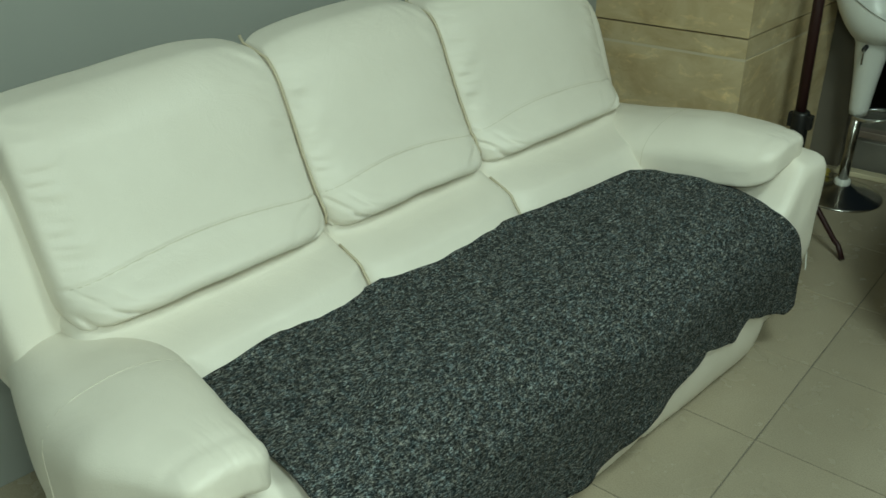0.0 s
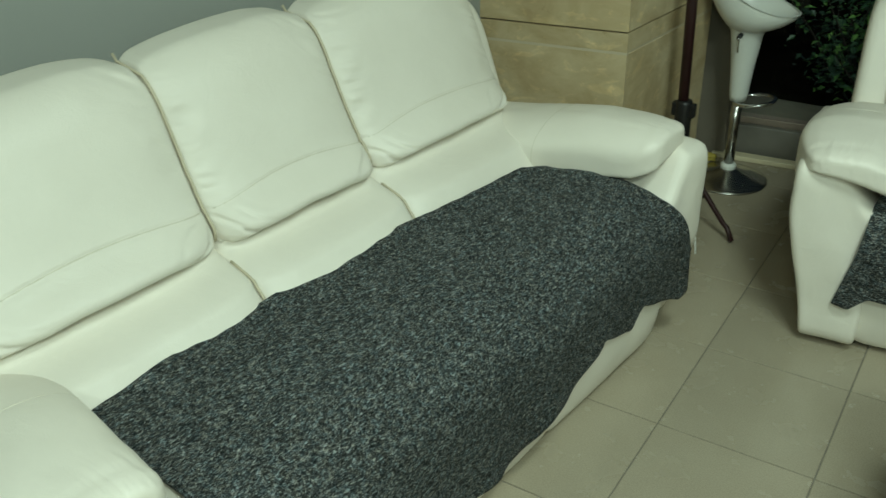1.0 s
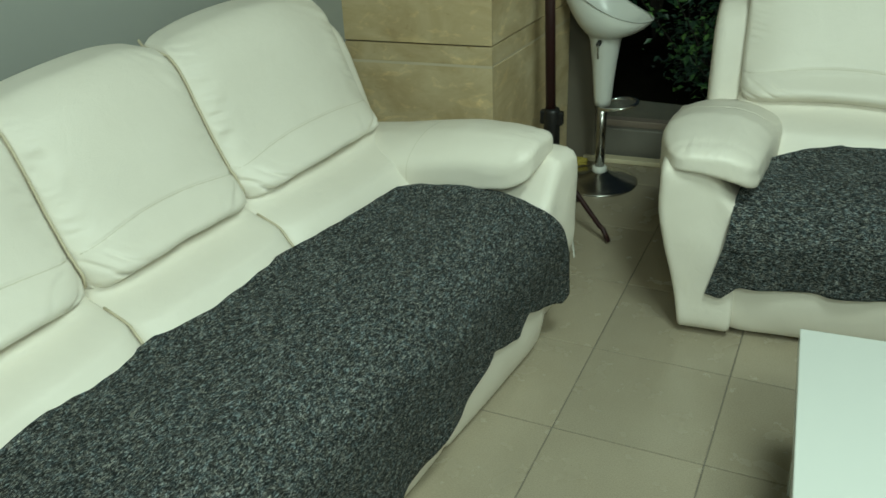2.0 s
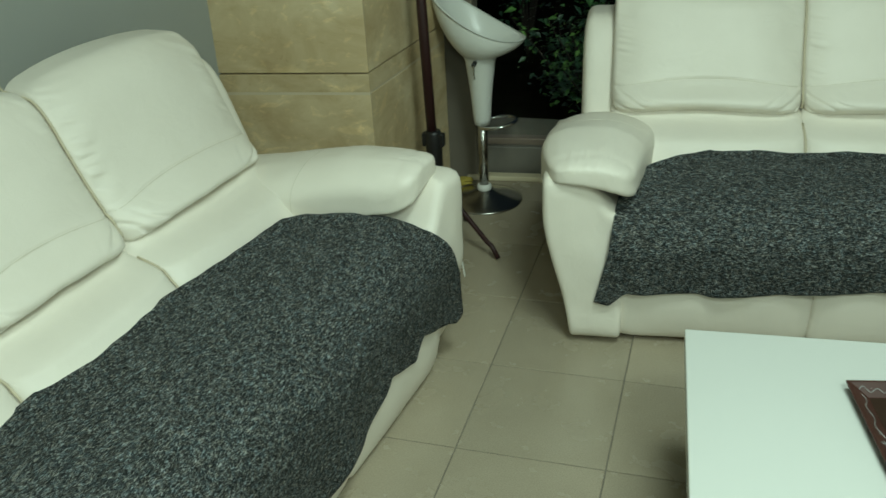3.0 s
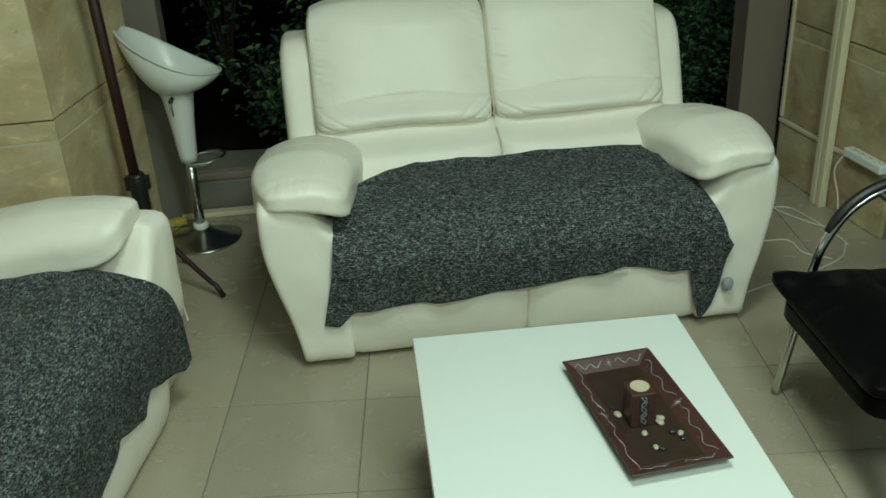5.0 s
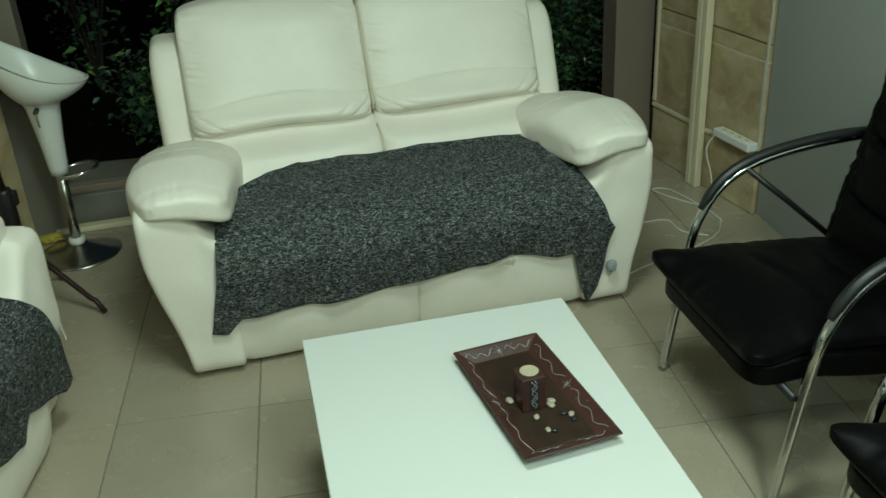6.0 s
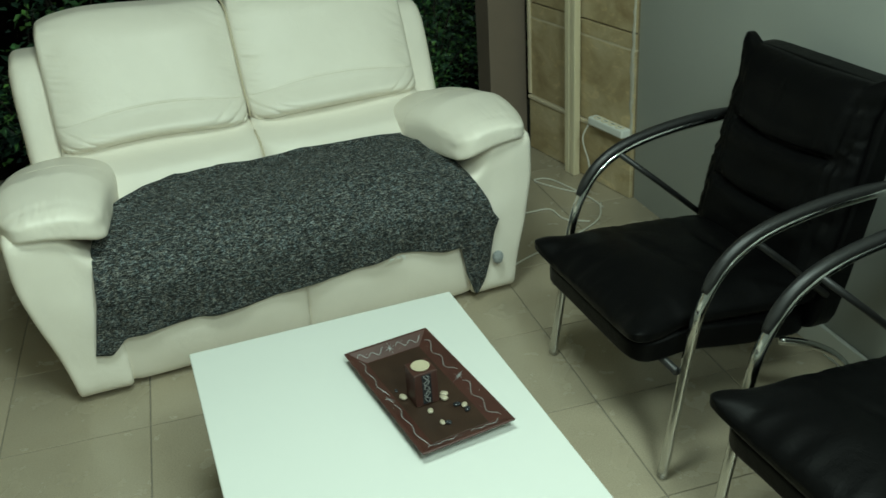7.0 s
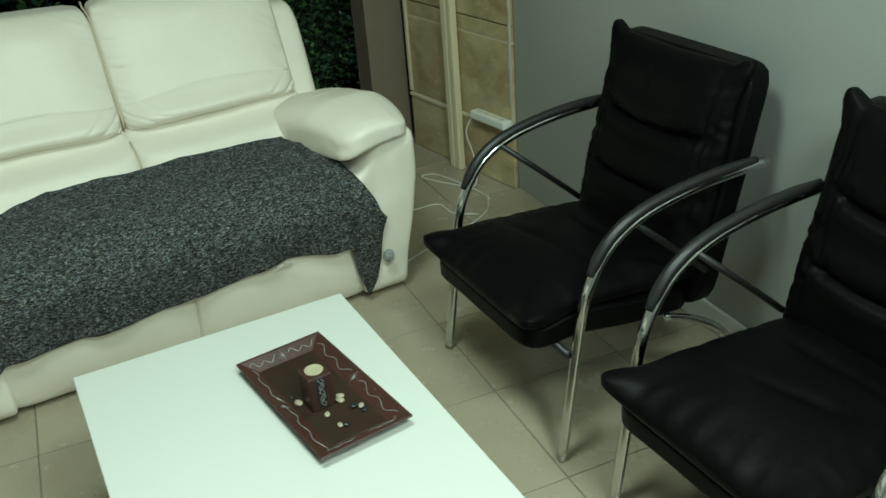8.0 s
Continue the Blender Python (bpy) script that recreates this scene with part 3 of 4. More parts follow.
# ---- throws over the seats ----
def throw(m, left, right, back, bottom, lift, label, seed, nx, ny):
    """A knitted throw over a seat. left, right: x limits against the run s (0 at the back, 1 at the nose, 2 at the lower edge); back and bottom: y and z against x."""
    top = []
    for j in range(ny + 1):
        s = 2.0 * j / ny
        xl = np.interp(s, *left)
        xr = np.interp(s, *right)
        for i in range(nx + 1):
            u = i / nx
            x = xl + (xr - xl) * u
            yb = np.interp(x, *back)
            zb = np.interp(x, *bottom)
            # flat on the seat, a wide round over its front, then hanging straight
            yr, ry, rz = 0.150, 0.224, 0.165
            ztop = 0.494 + lift
            if s <= 0.72:
                q = s / 0.72
                y = yb + (yr - yb) * q
                z = ztop + 0.010 * math.sin(math.pi * q) + 0.02 * (1 - q) ** 6 + 0.006 * noise.noise(Vector((x * 5 + seed, q * 4, 0)))
            elif s <= 1.35:
                a = (s - 0.72) / 0.63 * math.pi / 2
                y, z = yr - ry * math.sin(a) ** 0.92, ztop - rz * (1 - math.cos(a) ** 0.92)
                y += 0.004 * noise.noise(Vector((x * 9, s * 6, seed)))
            else:
                h = (s - 1.35) / 0.65
                z = ztop - rz + (zb - ztop + rz) * h
                y = yr - ry + 0.012 * h - 0.007 * h * math.sin(x * 26 + seed) + 0.007 * h * noise.noise(Vector((x * 14, z * 9, seed)))
            top.append((x, y, z + 0.0035 * noise.noise(Vector((x * 17 + seed, y * 17, z * 17)))))
    V = np.array(top)
    W = nx + 1
    # a cloth a centimetre thick: the under side follows the upper
    grid = V.reshape(ny + 1, W, 3)
    dx = np.gradient(grid, axis=1)
    dy = np.gradient(grid, axis=0)
    nrm = np.cross(dy, dx)
    nrm /= np.linalg.norm(nrm, axis=2, keepdims=True) + 1e-9
    if nrm[:, :, 2].sum() < 0:
        nrm = -nrm
    under = (grid - nrm * 0.009).reshape(-1, 3)
    n = len(V)
    verts = np.vstack([V, under])
    faces = []
    for j in range(ny):
        for i in range(nx):
            a, b, c, d = j * W + i, j * W + i + 1, (j + 1) * W + i + 1, (j + 1) * W + i
            faces += [(a, d, c, b), (a + n, b + n, c + n, d + n)]
    rim = [*range(nx), *[j * W + nx for j in range(ny)], *[ny * W + i for i in range(nx, 0, -1)], *[j * W for j in range(ny, 0, -1)]]
    for a, b in zip(rim, rim[1:] + rim[:1]):
        faces.append((a, b, b + n, a + n))
    ob = piece("throw_blanket", mesh_from("throw_blanket", verts, faces, KNIT))
    ob.matrix_basis = m
    return tagged(ob, label, "blanket")


throw(S1M, ([0, 1, 1.3, 2], [-0.74, -0.72, -0.74, -0.76]), ([0, 0.15, 0.6, 1, 1.25, 1.5, 2], [0.64, 0.70, 0.755, 0.80, 0.855, 0.89, 0.905]),
      ([-0.8, -0.3, 0.2, 0.45, 0.72], [0.36, 0.40, 0.385, 0.355, 0.34]),
      ([-0.8, 0.1, 0.28, 0.39, 0.43, 0.52, 0.59, 0.635, 0.72, 0.86, 0.93], [0.08, 0.115, 0.145, 0.20, 0.235, 0.20, 0.18, 0.24, 0.20, 0.145, 0.17]),
      0.022, "dark grey melange knitted throw spread over the long sofa's seat", 3.0, 150, 70)
throw(S2M, ([0, 0.6, 1, 1.3, 2], [-0.48, -0.53, -0.575, -0.59, -0.63]), ([0, 0.6, 1, 1.25, 1.5, 2], [0.45, 0.50, 0.555, 0.60, 0.635, 0.605]),
      ([-0.5, -0.40, -0.25, -0.05, 0.12, 0.45], [0.17, 0.26, 0.345, 0.30, 0.325, 0.29]),
      ([-0.63, -0.585, -0.54, -0.39, -0.23, -0.02, 0.13, 0.29, 0.44, 0.50, 0.52, 0.55, 0.585, 0.62], [0.165, 0.155, 0.20, 0.207, 0.204, 0.226, 0.232, 0.258, 0.225, 0.23, 0.12, 0.03, 0.08, 0.20]),
      0.0, "dark grey melange knitted throw slipping off the two-seat sofa", 8.0, 130, 64)


def small_on_throws():
    """A price label, a torn bit of clear wrapping and a grey tassel left on the covers."""
    tag = part("label_tag", boxed((-0.016, -0.001, -0.022), (0.016, 0.001, 0.022), 0.0006, 1), WHITE_PLASTIC)
    tag.matrix_basis = S1M @ pose(0.945, -0.062, 0.285, -8, 14, 20)
    tagged(tag, "small white paper label sticking out beside the throw", "label")

    def fluff(v):
        return v * np.array([0.017, 0.014, 0.021]) * (1 + 0.22 * lumps(v, 4.0, 3.3)[:, None])
    tas = puff("tassel", 14, 2.2, fluff, GREY_WOOL)
    tas.matrix_basis = S2M @ pose(0.628, -0.066, 0.160)
    tagged(tas, "grey wool tassel hanging at the throw's corner", "tassel")
    for k, (dx, dz) in enumerate(((0, 0), (0.022, 0.004), (0.040, 0.001))):
        bit = part("wrapping_scrap", boxed((-0.009, -0.001, -0.004), (0.009, 0.001, 0.004), 0.0006, 1), WHITE_PLASTIC)
        bit.matrix_basis = S2M @ pose(0.262 + dx, -0.078, 0.250 + dz, 20, 30 * k, 10)
        tagged(bit, "scrap of shiny white wrapping at the throw's edge", "scrap", "wrapping scraps")


small_on_throws()

# ---- coffee table and what lies on it ----
TABLE_Z = 0.425
TM = Matrix.Translation((0.566, 0.040, 0)) @ Matrix.Rotation(radians(4.3), 4, "Z")
table = group("coffee_table", TM, "low white lacquered rectangular coffee table", "table")
TWID, TLEN = 0.642, 1.18
part("tabletop", boxed((0, -TLEN, TABLE_Z - 0.045), (TWID, 0, TABLE_Z), 0.003), WHITE_LAC, table)
for lx_ in (0.03, TWID - 0.08):
    for ly_ in (-TLEN + 0.03, -0.08):
        part("leg", boxed((lx_, ly_, 0), (lx_ + 0.05, ly_ + 0.05, TABLE_Z - 0.045), 0.002), WHITE_LAC, table)


def tray():
    m = Matrix.Translation((1.035, -0.306, TABLE_Z)) @ Matrix.Rotation(radians(11.0), 4, "Z")
    t = group("tray", m, "brown wooden tray with silver painted scrolls and stars", "tray")
    hx, hy, rim, wall = 0.101, 0.197, 0.026, 0.006
    bx, by = hx - 0.034, hy - 0.034
    bm = bmesh.new()

    def ring(x, y, z):
        return [bm.verts.new(p) for p in ((-x, -y, z), (x, -y, z), (x, y, z), (-x, y, z))]
    rings = [ring(bx, by, 0.001), ring(hx, hy, rim - 0.004), ring(hx, hy, rim), ring(hx - wall, hy - wall, rim), ring(bx - 0.003, by - 0.003, 0.008)]
    bm.faces.new(rings[0][::-1])
    bm.faces.new(rings[-1])
    for a, b in zip(rings, rings[1:]):
        for i in range(4):
            bm.faces.new((a[i], a[(i + 1) % 4], b[(i + 1) % 4], b[i]))
    bmesh.ops.bevel(bm, geom=list(bm.edges), offset=0.0012, segments=1, affect="EDGES")
    part("dish", bm, TRAY_WOOD, t)
    part("dish_floor", boxed((-bx + 0.004, -by + 0.004, 0.006), (bx - 0.004, by - 0.004, 0.0084), 0.0006, 1), TRAY_FLOOR, t, "dark worn wooden bottom")

    def rim_z(x, y):
        k = max((abs(x) - bx) / (hx - wall - bx), (abs(y) - by) / (hy - wall - by), 0)
        return 0.0085 + min(k, 1) * (rim - 0.008)

    def scroll(a, b, name="scroll"):
        a, b = Vector(a), Vector(b)
        d = (b - a)
        n_ = Vector((-d.y, d.x)).normalized()
        pts = []
        for i in range(33):
            s_ = i / 32
            p = a + d * s_ + n_ * (0.0052 * math.sin(s_ * math.pi * 4.5) + 0.0022 * math.sin(s_ * 8))
            pts.append((p.x, p.y, rim_z(p.x, p.y) + 0.0006))
        tube(name, pts, [0.0007 + 0.0006 * abs(math.sin(i * 0.5)) for i in range(33)], SILVER_PAINT, t, sides=5)

    def star(x, y):
        for i in range(4):
            a_ = i * math.pi / 4 + 0.2
            r_ = 0.013 if i % 2 == 0 else 0.009
            ends = [(x + math.cos(a_) * r_ * s_, y + math.sin(a_) * r_ * s_) for s_ in (-1, 0, 1)]
            tube("star_stroke", [(px, py, rim_z(px, py) + 0.0008) for px, py in ends], [0.0004, 0.0010, 0.0004], SILVER_PAINT, t, sides=5)
    mx, my = hx - 0.022, hy - 0.022
    for sy in (-1, 1):
        scroll((-mx, sy * my), (-0.014, sy * my))
        scroll((0.014, sy * my), (mx, sy * my))
        if sy > 0:
            star(0, sy * my)
    for sx in (-1, 1):
        scroll((sx * mx, my - 0.01), (sx * mx, 0.018))
        scroll((sx * mx, -0.018), (sx * mx, -my + 0.01))
        star(sx * mx, 0)
    rng = random.Random(4)
    for i in range(26):
        side = rng.choice(("x", "y"))
        sg = rng.choice((-1, 1))
        x, y = (sg * (hx - rng.uniform(0.012, 0.034)), rng.uniform(-0.18, 0.18)) if side == "x" else (rng.uniform(-0.08, 0.08), sg * (hy - rng.uniform(0.012, 0.034)))
        v, f = lathe([(0.0006, -0.0006), (0.0013, 0.0), (0.0006, 0.0009)], 7, Matrix.Translation((x, y, rim_z(x, y) + 0.0002)))
        piece("dot", mesh_from("dot", v, f, SILVER_PAINT), t)
    return t, m


tray_ob, TRM = tray()

hold = group("candle_holder", TRM @ pose(-0.014, -0.020, 0.0085, 0, 0, -2), "square brown wooden candle holder with silver scrolls", "candle holder")
part("block", boxed((-0.0255, -0.0255, 0), (0.0255, 0.0255, 0.078), 0.0025), TRAY_WOOD, hold)
part("painted_panel", boxed((-0.010, -0.0262, 0.004), (0.010, -0.0252, 0.074), 0.0003, 1), PEBBLE, hold, "dark blue-black painted panel")
for ph in (0.0, 2.1):
    pts = [(0.0055 * math.sin(i * 0.52 + ph) + 0.0015 * math.sin(i * 1.9), -0.0268, 0.006 + 0.066 * i / 30) for i in range(31)]
    tube("scroll", pts, [0.0005 + 0.0007 * abs(math.sin(i * 0.7 + ph)) for i in range(31)], SILVER_PAINT, hold, sides=5)
v, f = lathe([(0.0190, 0.0), (0.0195, 0.002), (0.0185, 0.0030), (0.016, 0.0024), (0.002, 0.0022)], 28, None)
cand = piece("tealight_candle", mesh_from("tealight_candle", v, f, WAX))
cand.matrix_basis = TRM @ pose(-0.014, -0.018, 0.0865)
tagged(cand, "ivory wax tealight on the candle holder", "candle")

SHELLS = [(-0.050, 0.000, 0.010, 1), (0.028, -0.033, 0.009, 1), (0.021, -0.046, 0.010, 1), (-0.022, -0.070, 0.008, 1), (0.046, -0.088, 0.008, 1),
          (-0.018, -0.115, 0.007, 1), (0.034, -0.079, 0.008, 0), (0.045, -0.103, 0.008, 0), (-0.008, -0.121, 0.007, 0), (-0.052, 0.030, 0.005, 0)]
for x, y, r, pale in SHELLS:
    def stone_(v, x=x, y=y, r=r):
        p = v * np.array([r, r * 0.72, r * 0.45])
        a_ = x * 90
        q = np.c_[p[:, 0] * math.cos(a_) - p[:, 1] * math.sin(a_), p[:, 0] * math.sin(a_) + p[:, 1] * math.cos(a_), p[:, 2]]
        return q * (1 + 0.10 * lumps(v, 1.3, x * 50)[:, None])
    ob = puff("shell" if pale else "pebble", 8, 2.4, stone_, BONE if pale else PEBBLE)
    ob.matrix_basis = TRM @ pose(x, y, 0.0085 + r * 0.44)
    tagged(ob, "small ivory shell lying in the tray" if pale else "small dark glossy pebble lying in the tray", "shell" if pale else "pebble", "shells and pebbles")


# ---- bar stool ----
def bar_stool(m):
    s = group("bar_stool", m, "white plastic bucket bar stool on a chrome gas column", "stool")
    v, f = lathe([(0.156, 0.0), (0.158, 0.004), (0.150, 0.008), (0.11, 0.018), (0.06, 0.034), (0.035, 0.048), (0.026, 0.052)], 56)
    piece("base_plate", mesh_from("base_plate", v, f, STEEL), s, "round brushed chrome foot")
    v, f = lathe([(0.026, 0.045), (0.030, 0.050), (0.030, 0.066), (0.024, 0.072)], 28)
    piece("collar", mesh_from("collar", v, f, WHITE_PLASTIC), s, "white collar ring")
    v, f = lathe([(0.0195, 0.06), (0.0195, 0.36)], 24)
    piece("column", mesh_from("column", v, f, STEEL), s, "chrome column")
    ring = [(0.085 + 0.075 * math.cos(a), 0.085 * math.sin(a), 0.345 + 0.012 * math.cos(a)) for a in np.linspace(0, 2 * math.pi, 40, endpoint=False)]
    ring = [(-0.01 + (x - 0.01), y * 0.9, z) for x, y, z in ring]
    tube("foot_ring", ring, 0.0075, CHROME, s, "chrome foot ring", closed=True, sides=10)
    v, f = lathe([(0.031, 0.335), (0.035, 0.36), (0.041, 0.44), (0.048, 0.51), (0.054, 0.555), (0.059, 0.595), (0.068, 0.620), (0.080, 0.634)], 36)
    piece("sleeve", mesh_from("sleeve", v, f, WHITE_PLASTIC), s)

    # scoop seat growing out of the sleeve, low in front and high behind
    na, nr = 64, 22
    verts, faces = [], []
    for shell in (0, 1):
        for j in range(nr + 1):
            r = j / nr
            for i in range(na):
                a = 2 * math.pi * i / na
                ca, sa = math.cos(a), math.sin(a)
                back_ = (1 - ca) / 2
                rim_r = 0.182 + 0.010 * back_
                h = 0.128 + 0.177 * back_ ** 1.5 - 0.006 * sa * sa
                if shell == 0:
                    rr = 0.060 + (rim_r - 0.060) * (0.45 * r + 0.55 * math.sin(r * math.pi / 2))
                    zz = 0.614 + (h - 0.054) * r ** 1.30
                else:
                    rr = (rim_r - 0.008) * r
                    zz = 0.632 + (h - 0.070) * r ** 2.1
                verts.append((rr * ca, rr * sa * (1.0 - 0.36 * r), zz))
    N = (nr + 1) * na
    for shell in (0, 1):
        for j in range(nr):
            for i in range(na):
                i2 = (i + 1) % na
                q = [shell * N + j * na + i, shell * N + j * na + i2, shell * N + (j + 1) * na + i2, shell * N + (j + 1) * na + i]
                faces.append(q if shell else q[::-1])
    for i in range(na):
        i2 = (i + 1) % na
        faces.append((nr * na + i, nr * na + i2, N + nr * na + i2, N + nr * na + i))
    piece("seat", mesh_from("seat", verts, faces, WHITE_PLASTIC), s, "white plastic scoop seat")
    tube("lever", spline([(0.0, -0.05, 0.60), (0.002, -0.084, 0.598), (0.002, -0.088, 0.575), (0.002, -0.084, 0.545)], 5), 0.0035, CHROME, s, sides=8)
    tube("lever_knob", [(0.0, -0.060, 0.606), (0.0, -0.086, 0.598)], 0.0085, BLACK_PLASTIC, s, "black lever knob", sides=10)
    return s


bar_stool(pose(-0.318, 1.572, 0, 0, 0, -4))

# ---- pole stand ----
stand = group("pole_stand", pose(-0.40, 1.215, 0), "maroon lacquered pole on a folding dark metal tripod", "stand")
tube("pole", [(-0.010, -0.010, 0.28), (-0.022, -0.010, 0.8), (-0.045, -0.010, 1.75)], 0.0185, MAROON, stand, "maroon lacquered pole", sides=20)
v, f = lathe([(0.024, 0.215), (0.030, 0.22), (0.030, 0.425), (0.026, 0.435), (0.02, 0.436)], 24, Matrix.Translation((-0.008, -0.01, 0)))
piece("sleeve", mesh_from("sleeve", v, f, BLACK_PLASTIC), stand, "black plastic sleeve")
for lug in (-1, 1):
    part("lug", boxed((-0.008 + lug * 0.030 - 0.012, -0.025, 0.375), (-0.008 + lug * 0.030 + 0.012, 0.005, 0.425), 0.004), BLACK_PLASTIC, stand)
for ax, ay in ((0.255, -0.155), (0.06, 0.13), (-0.26, -0.08)):
    leg = [(0, -0.01, 0.24), (ax * 0.45, ay * 0.45, 0.135), (ax * 0.86, ay * 0.86, 0.055), (ax * 0.93, ay * 0.93, 0.048), (ax * 1.04, ay * 1.04, 0.008)]
    tube("leg", leg, [0.010, 0.010, 0.009, 0.009, 0.009], MAROON if ax > 0.1 else BLACK_PLASTIC, stand, "dark metal leg", sides=8)


# ---- black armchairs ----
def armchair(m):
    c = group("armchair", m, "black leather office armchair with chrome tube arms", "chair", "black armchairs")
    hw = 0.262

    # seat pad: a flat pillow with thin edges, drawn out to points at its front corners
    def seat(v):
        q = (v[:, 1] + 1) / 2
        ax, ay = np.abs(v[:, 0]), np.abs(v[:, 1])
        ear = ease(ax, 0.62, 0.97) * (1 - ease(q, 0.03, 0.24))
        x = v[:, 0] * (hw - 0.014 + 0.032 * ear)
        y = -0.060 + q * 0.545 - 0.022 * ear
        mid = 0.412 - 0.045 * q - 0.030 * (1 - ease(q, 0.0, 0.30)) * (1 - 0.9 * ear)
        full = np.clip(1 - ax ** 5, 0, 1) ** 0.6 * np.clip(1 - ay ** 6, 0, 1) ** 0.6
        up_ = ease(v[:, 2], 0.0, 0.6)
        z = mid + v[:, 2] * (0.007 + 0.046 * full)
        p = np.c_[x, y, mid]
        z = z + up_ * full * 0.009 * lumps(p, 7, 2.0)
        # puckered channels across the pad and creases that run in from its edges
        z = z - up_ * 0.009 * np.exp(-((q - 0.42 - 0.05 * np.sin(v[:, 0] * 3)) / 0.035) ** 2) * (1 - ease(ax, 0.25, 0.6))
        z = z - up_ * 0.007 * np.exp(-((q - 0.70) / 0.03) ** 2) * (1 - ease(ax, 0.3, 0.7))
        z = z - up_ * ease(ax, 0.55, 0.85) * 0.007 * 0.7 * np.abs(lumps(np.c_[ax * 3, q * 13, np.sign(v[:, 0])], 1.0, 4.0))
        z = z - up_ * (1 - ease(q, 0.05, 0.35)) * 0.008 * np.abs(lumps(np.c_[v[:, 0] * 5, q * 3, ax], 1.0, 9.0))
        return np.c_[x, y, z]
    st = puff("seat", 64, 14, seat, BLACK, c)

    def sling(v):
        q = (v[:, 1] + 1) / 2
        x = v[:, 0] * (hw - 0.012)
        y = -0.055 + q * 0.505
        mid = 0.358 - 0.050 * q - 0.022 * (1 - ease(q, 0.0, 0.30)) - 0.012 * ease(q, 0.3, 0.9)
        z = mid + v[:, 2] * (0.030 + 0.008 * np.sin(q * 3.1))
        z = z + 0.004 * lumps(np.c_[x, y, mid], 8, 6.0)
        return np.c_[x, y, z]
    puff("seat_shell", 26, 10, sling, BLACK, c)

    def back_y(z):
        return 0.415 + (z - 0.30) * 0.238

    # back pad: a thin-edged pillow with pointed upper corners and sagging quilted creases
    def back(v):
        t = (v[:, 2] + 1) / 2
        ax = np.abs(v[:, 0])
        ear = ease(ax, 0.80, 0.99) * ease(t, 0.84, 0.99)
        z = 0.350 + t * 0.534 + 0.034 * ear - 0.006 * (1 - ax) * ease(t, 0.9, 1.0)
        x = v[:, 0] * (hw - 0.006 + 0.018 * ear - 0.010 * ease(t, 0.4, 0.8) * (1 - ear))
        full = np.clip(1 - ax ** 5, 0, 1) ** 0.6 * np.clip(1 - np.abs(v[:, 2]) ** 7, 0, 1) ** 0.6
        y = back_y(z) + 0.018 + v[:, 1] * (0.006 + 0.046 * full)
        front_ = ease(-v[:, 1], 0.0, 0.6)
        body_ = 1 - ax ** 4
        c1 = 0.38 - 0.040 * (1 - ax ** 2)
        c2 = 0.68 - 0.045 * (1 - ax ** 2)
        for c0, d in ((c1, 0.024), (c2, 0.028)):
            short = 1 - ease(ax, 0.62, 0.80)
            y = y + front_ * d * np.exp(-((t - c0) / 0.016) ** 2) * short
            y = y - front_ * 0.008 * np.exp(-((t - c0 - 0.075) / 0.055) ** 2) * body_
            y = y - front_ * 0.005 * np.exp(-((t - c0 + 0.060) / 0.045) ** 2) * body_
            # folds that fan out from both ends of the crease
            fan = np.exp(-((ax - 0.74) / 0.15) ** 2 - ((t - c0 - 0.05) / 0.10) ** 2)
            y = y + front_ * fan * 0.024 * np.abs(lumps(np.c_[ax * 9 - t * 6, t * 4 + ax * 5, np.sign(v[:, 0])], 1.0, 3.0))
        # upright channels along both sides
        for c0, d in ((0.80, 0.0065), (0.90, 0.0045)):
            y = y + front_ * d * np.exp(-((ax - c0 - 0.02 * np.sin(t * 7)) / 0.022) ** 2) * ease(t, 0.10, 0.25) * (1 - ease(t, 0.90, 0.98))
        y = y + front_ * 0.003 * np.exp(-((v[:, 0] + 0.1) / 0.03) ** 2) * ease(t, 0.70, 0.80) * (1 - ease(t, 0.88, 0.96))
        y = y + front_ * ease(ax, 0.66, 0.90) * 0.013 * np.abs(lumps(np.c_[ax * 3, t * 15, np.sign(v[:, 0])], 1.0, 7.0))
        y = y + front_ * full * 0.007 * lumps(np.c_[x, y, z], 8, 5.0)
        return np.c_[x, y, z]
    puff("backrest", 78, 15, back, BLACK, c)

    def rear(v):
        t = (v[:, 2] + 1) / 2
        z = 0.27 + t * 0.612
        x = v[:, 0] * (hw + 0.004)
        y = back_y(z) + 0.058 + v[:, 1] * 0.036
        y = y + 0.003 * lumps(np.c_[x, y, z], 7, 15.0)
        return np.c_[x, y, z]
    puff("back_shell", 24, 13, rear, BLACK, c)

    for sx in (-1, 1):
        X = sx * 0.300
        path = spline([(X, 0.0, 0.004), (X, 0.030, 0.20), (X, 0.060, 0.40), (X, 0.088, 0.49), (X, 0.145, 0.570), (X, 0.24, 0.620), (X, 0.40, 0.648), (X, 0.60, 0.657)], 8)
        tube("arm_tube", path, 0.0120, CHROME, c, "chrome tube leg and arm", sides=14, flat=1.25, up=(1, 0, 0))
        grip = [p for p in path if p.y > 0.085 and p.y < 0.585]
        grip = [p + Vector((0, -0.004, 0.013)) for p in grip]
        n_ = len(grip)
        tube("arm_pad", grip, [0.010 + 0.0045 * min(1, i / 3, (n_ - 1 - i) / 3) for i in range(n_)], BLACK_PLASTIC, c, "black arm pad", sides=12)
        tube("strut", [(X * 0.97, 0.205, 0.607), (X * 0.93, 0.33, 0.50), (X * 0.90, 0.46, 0.385)], 0.0085, BLACK_PLASTIC, c, "black strut", sides=10)
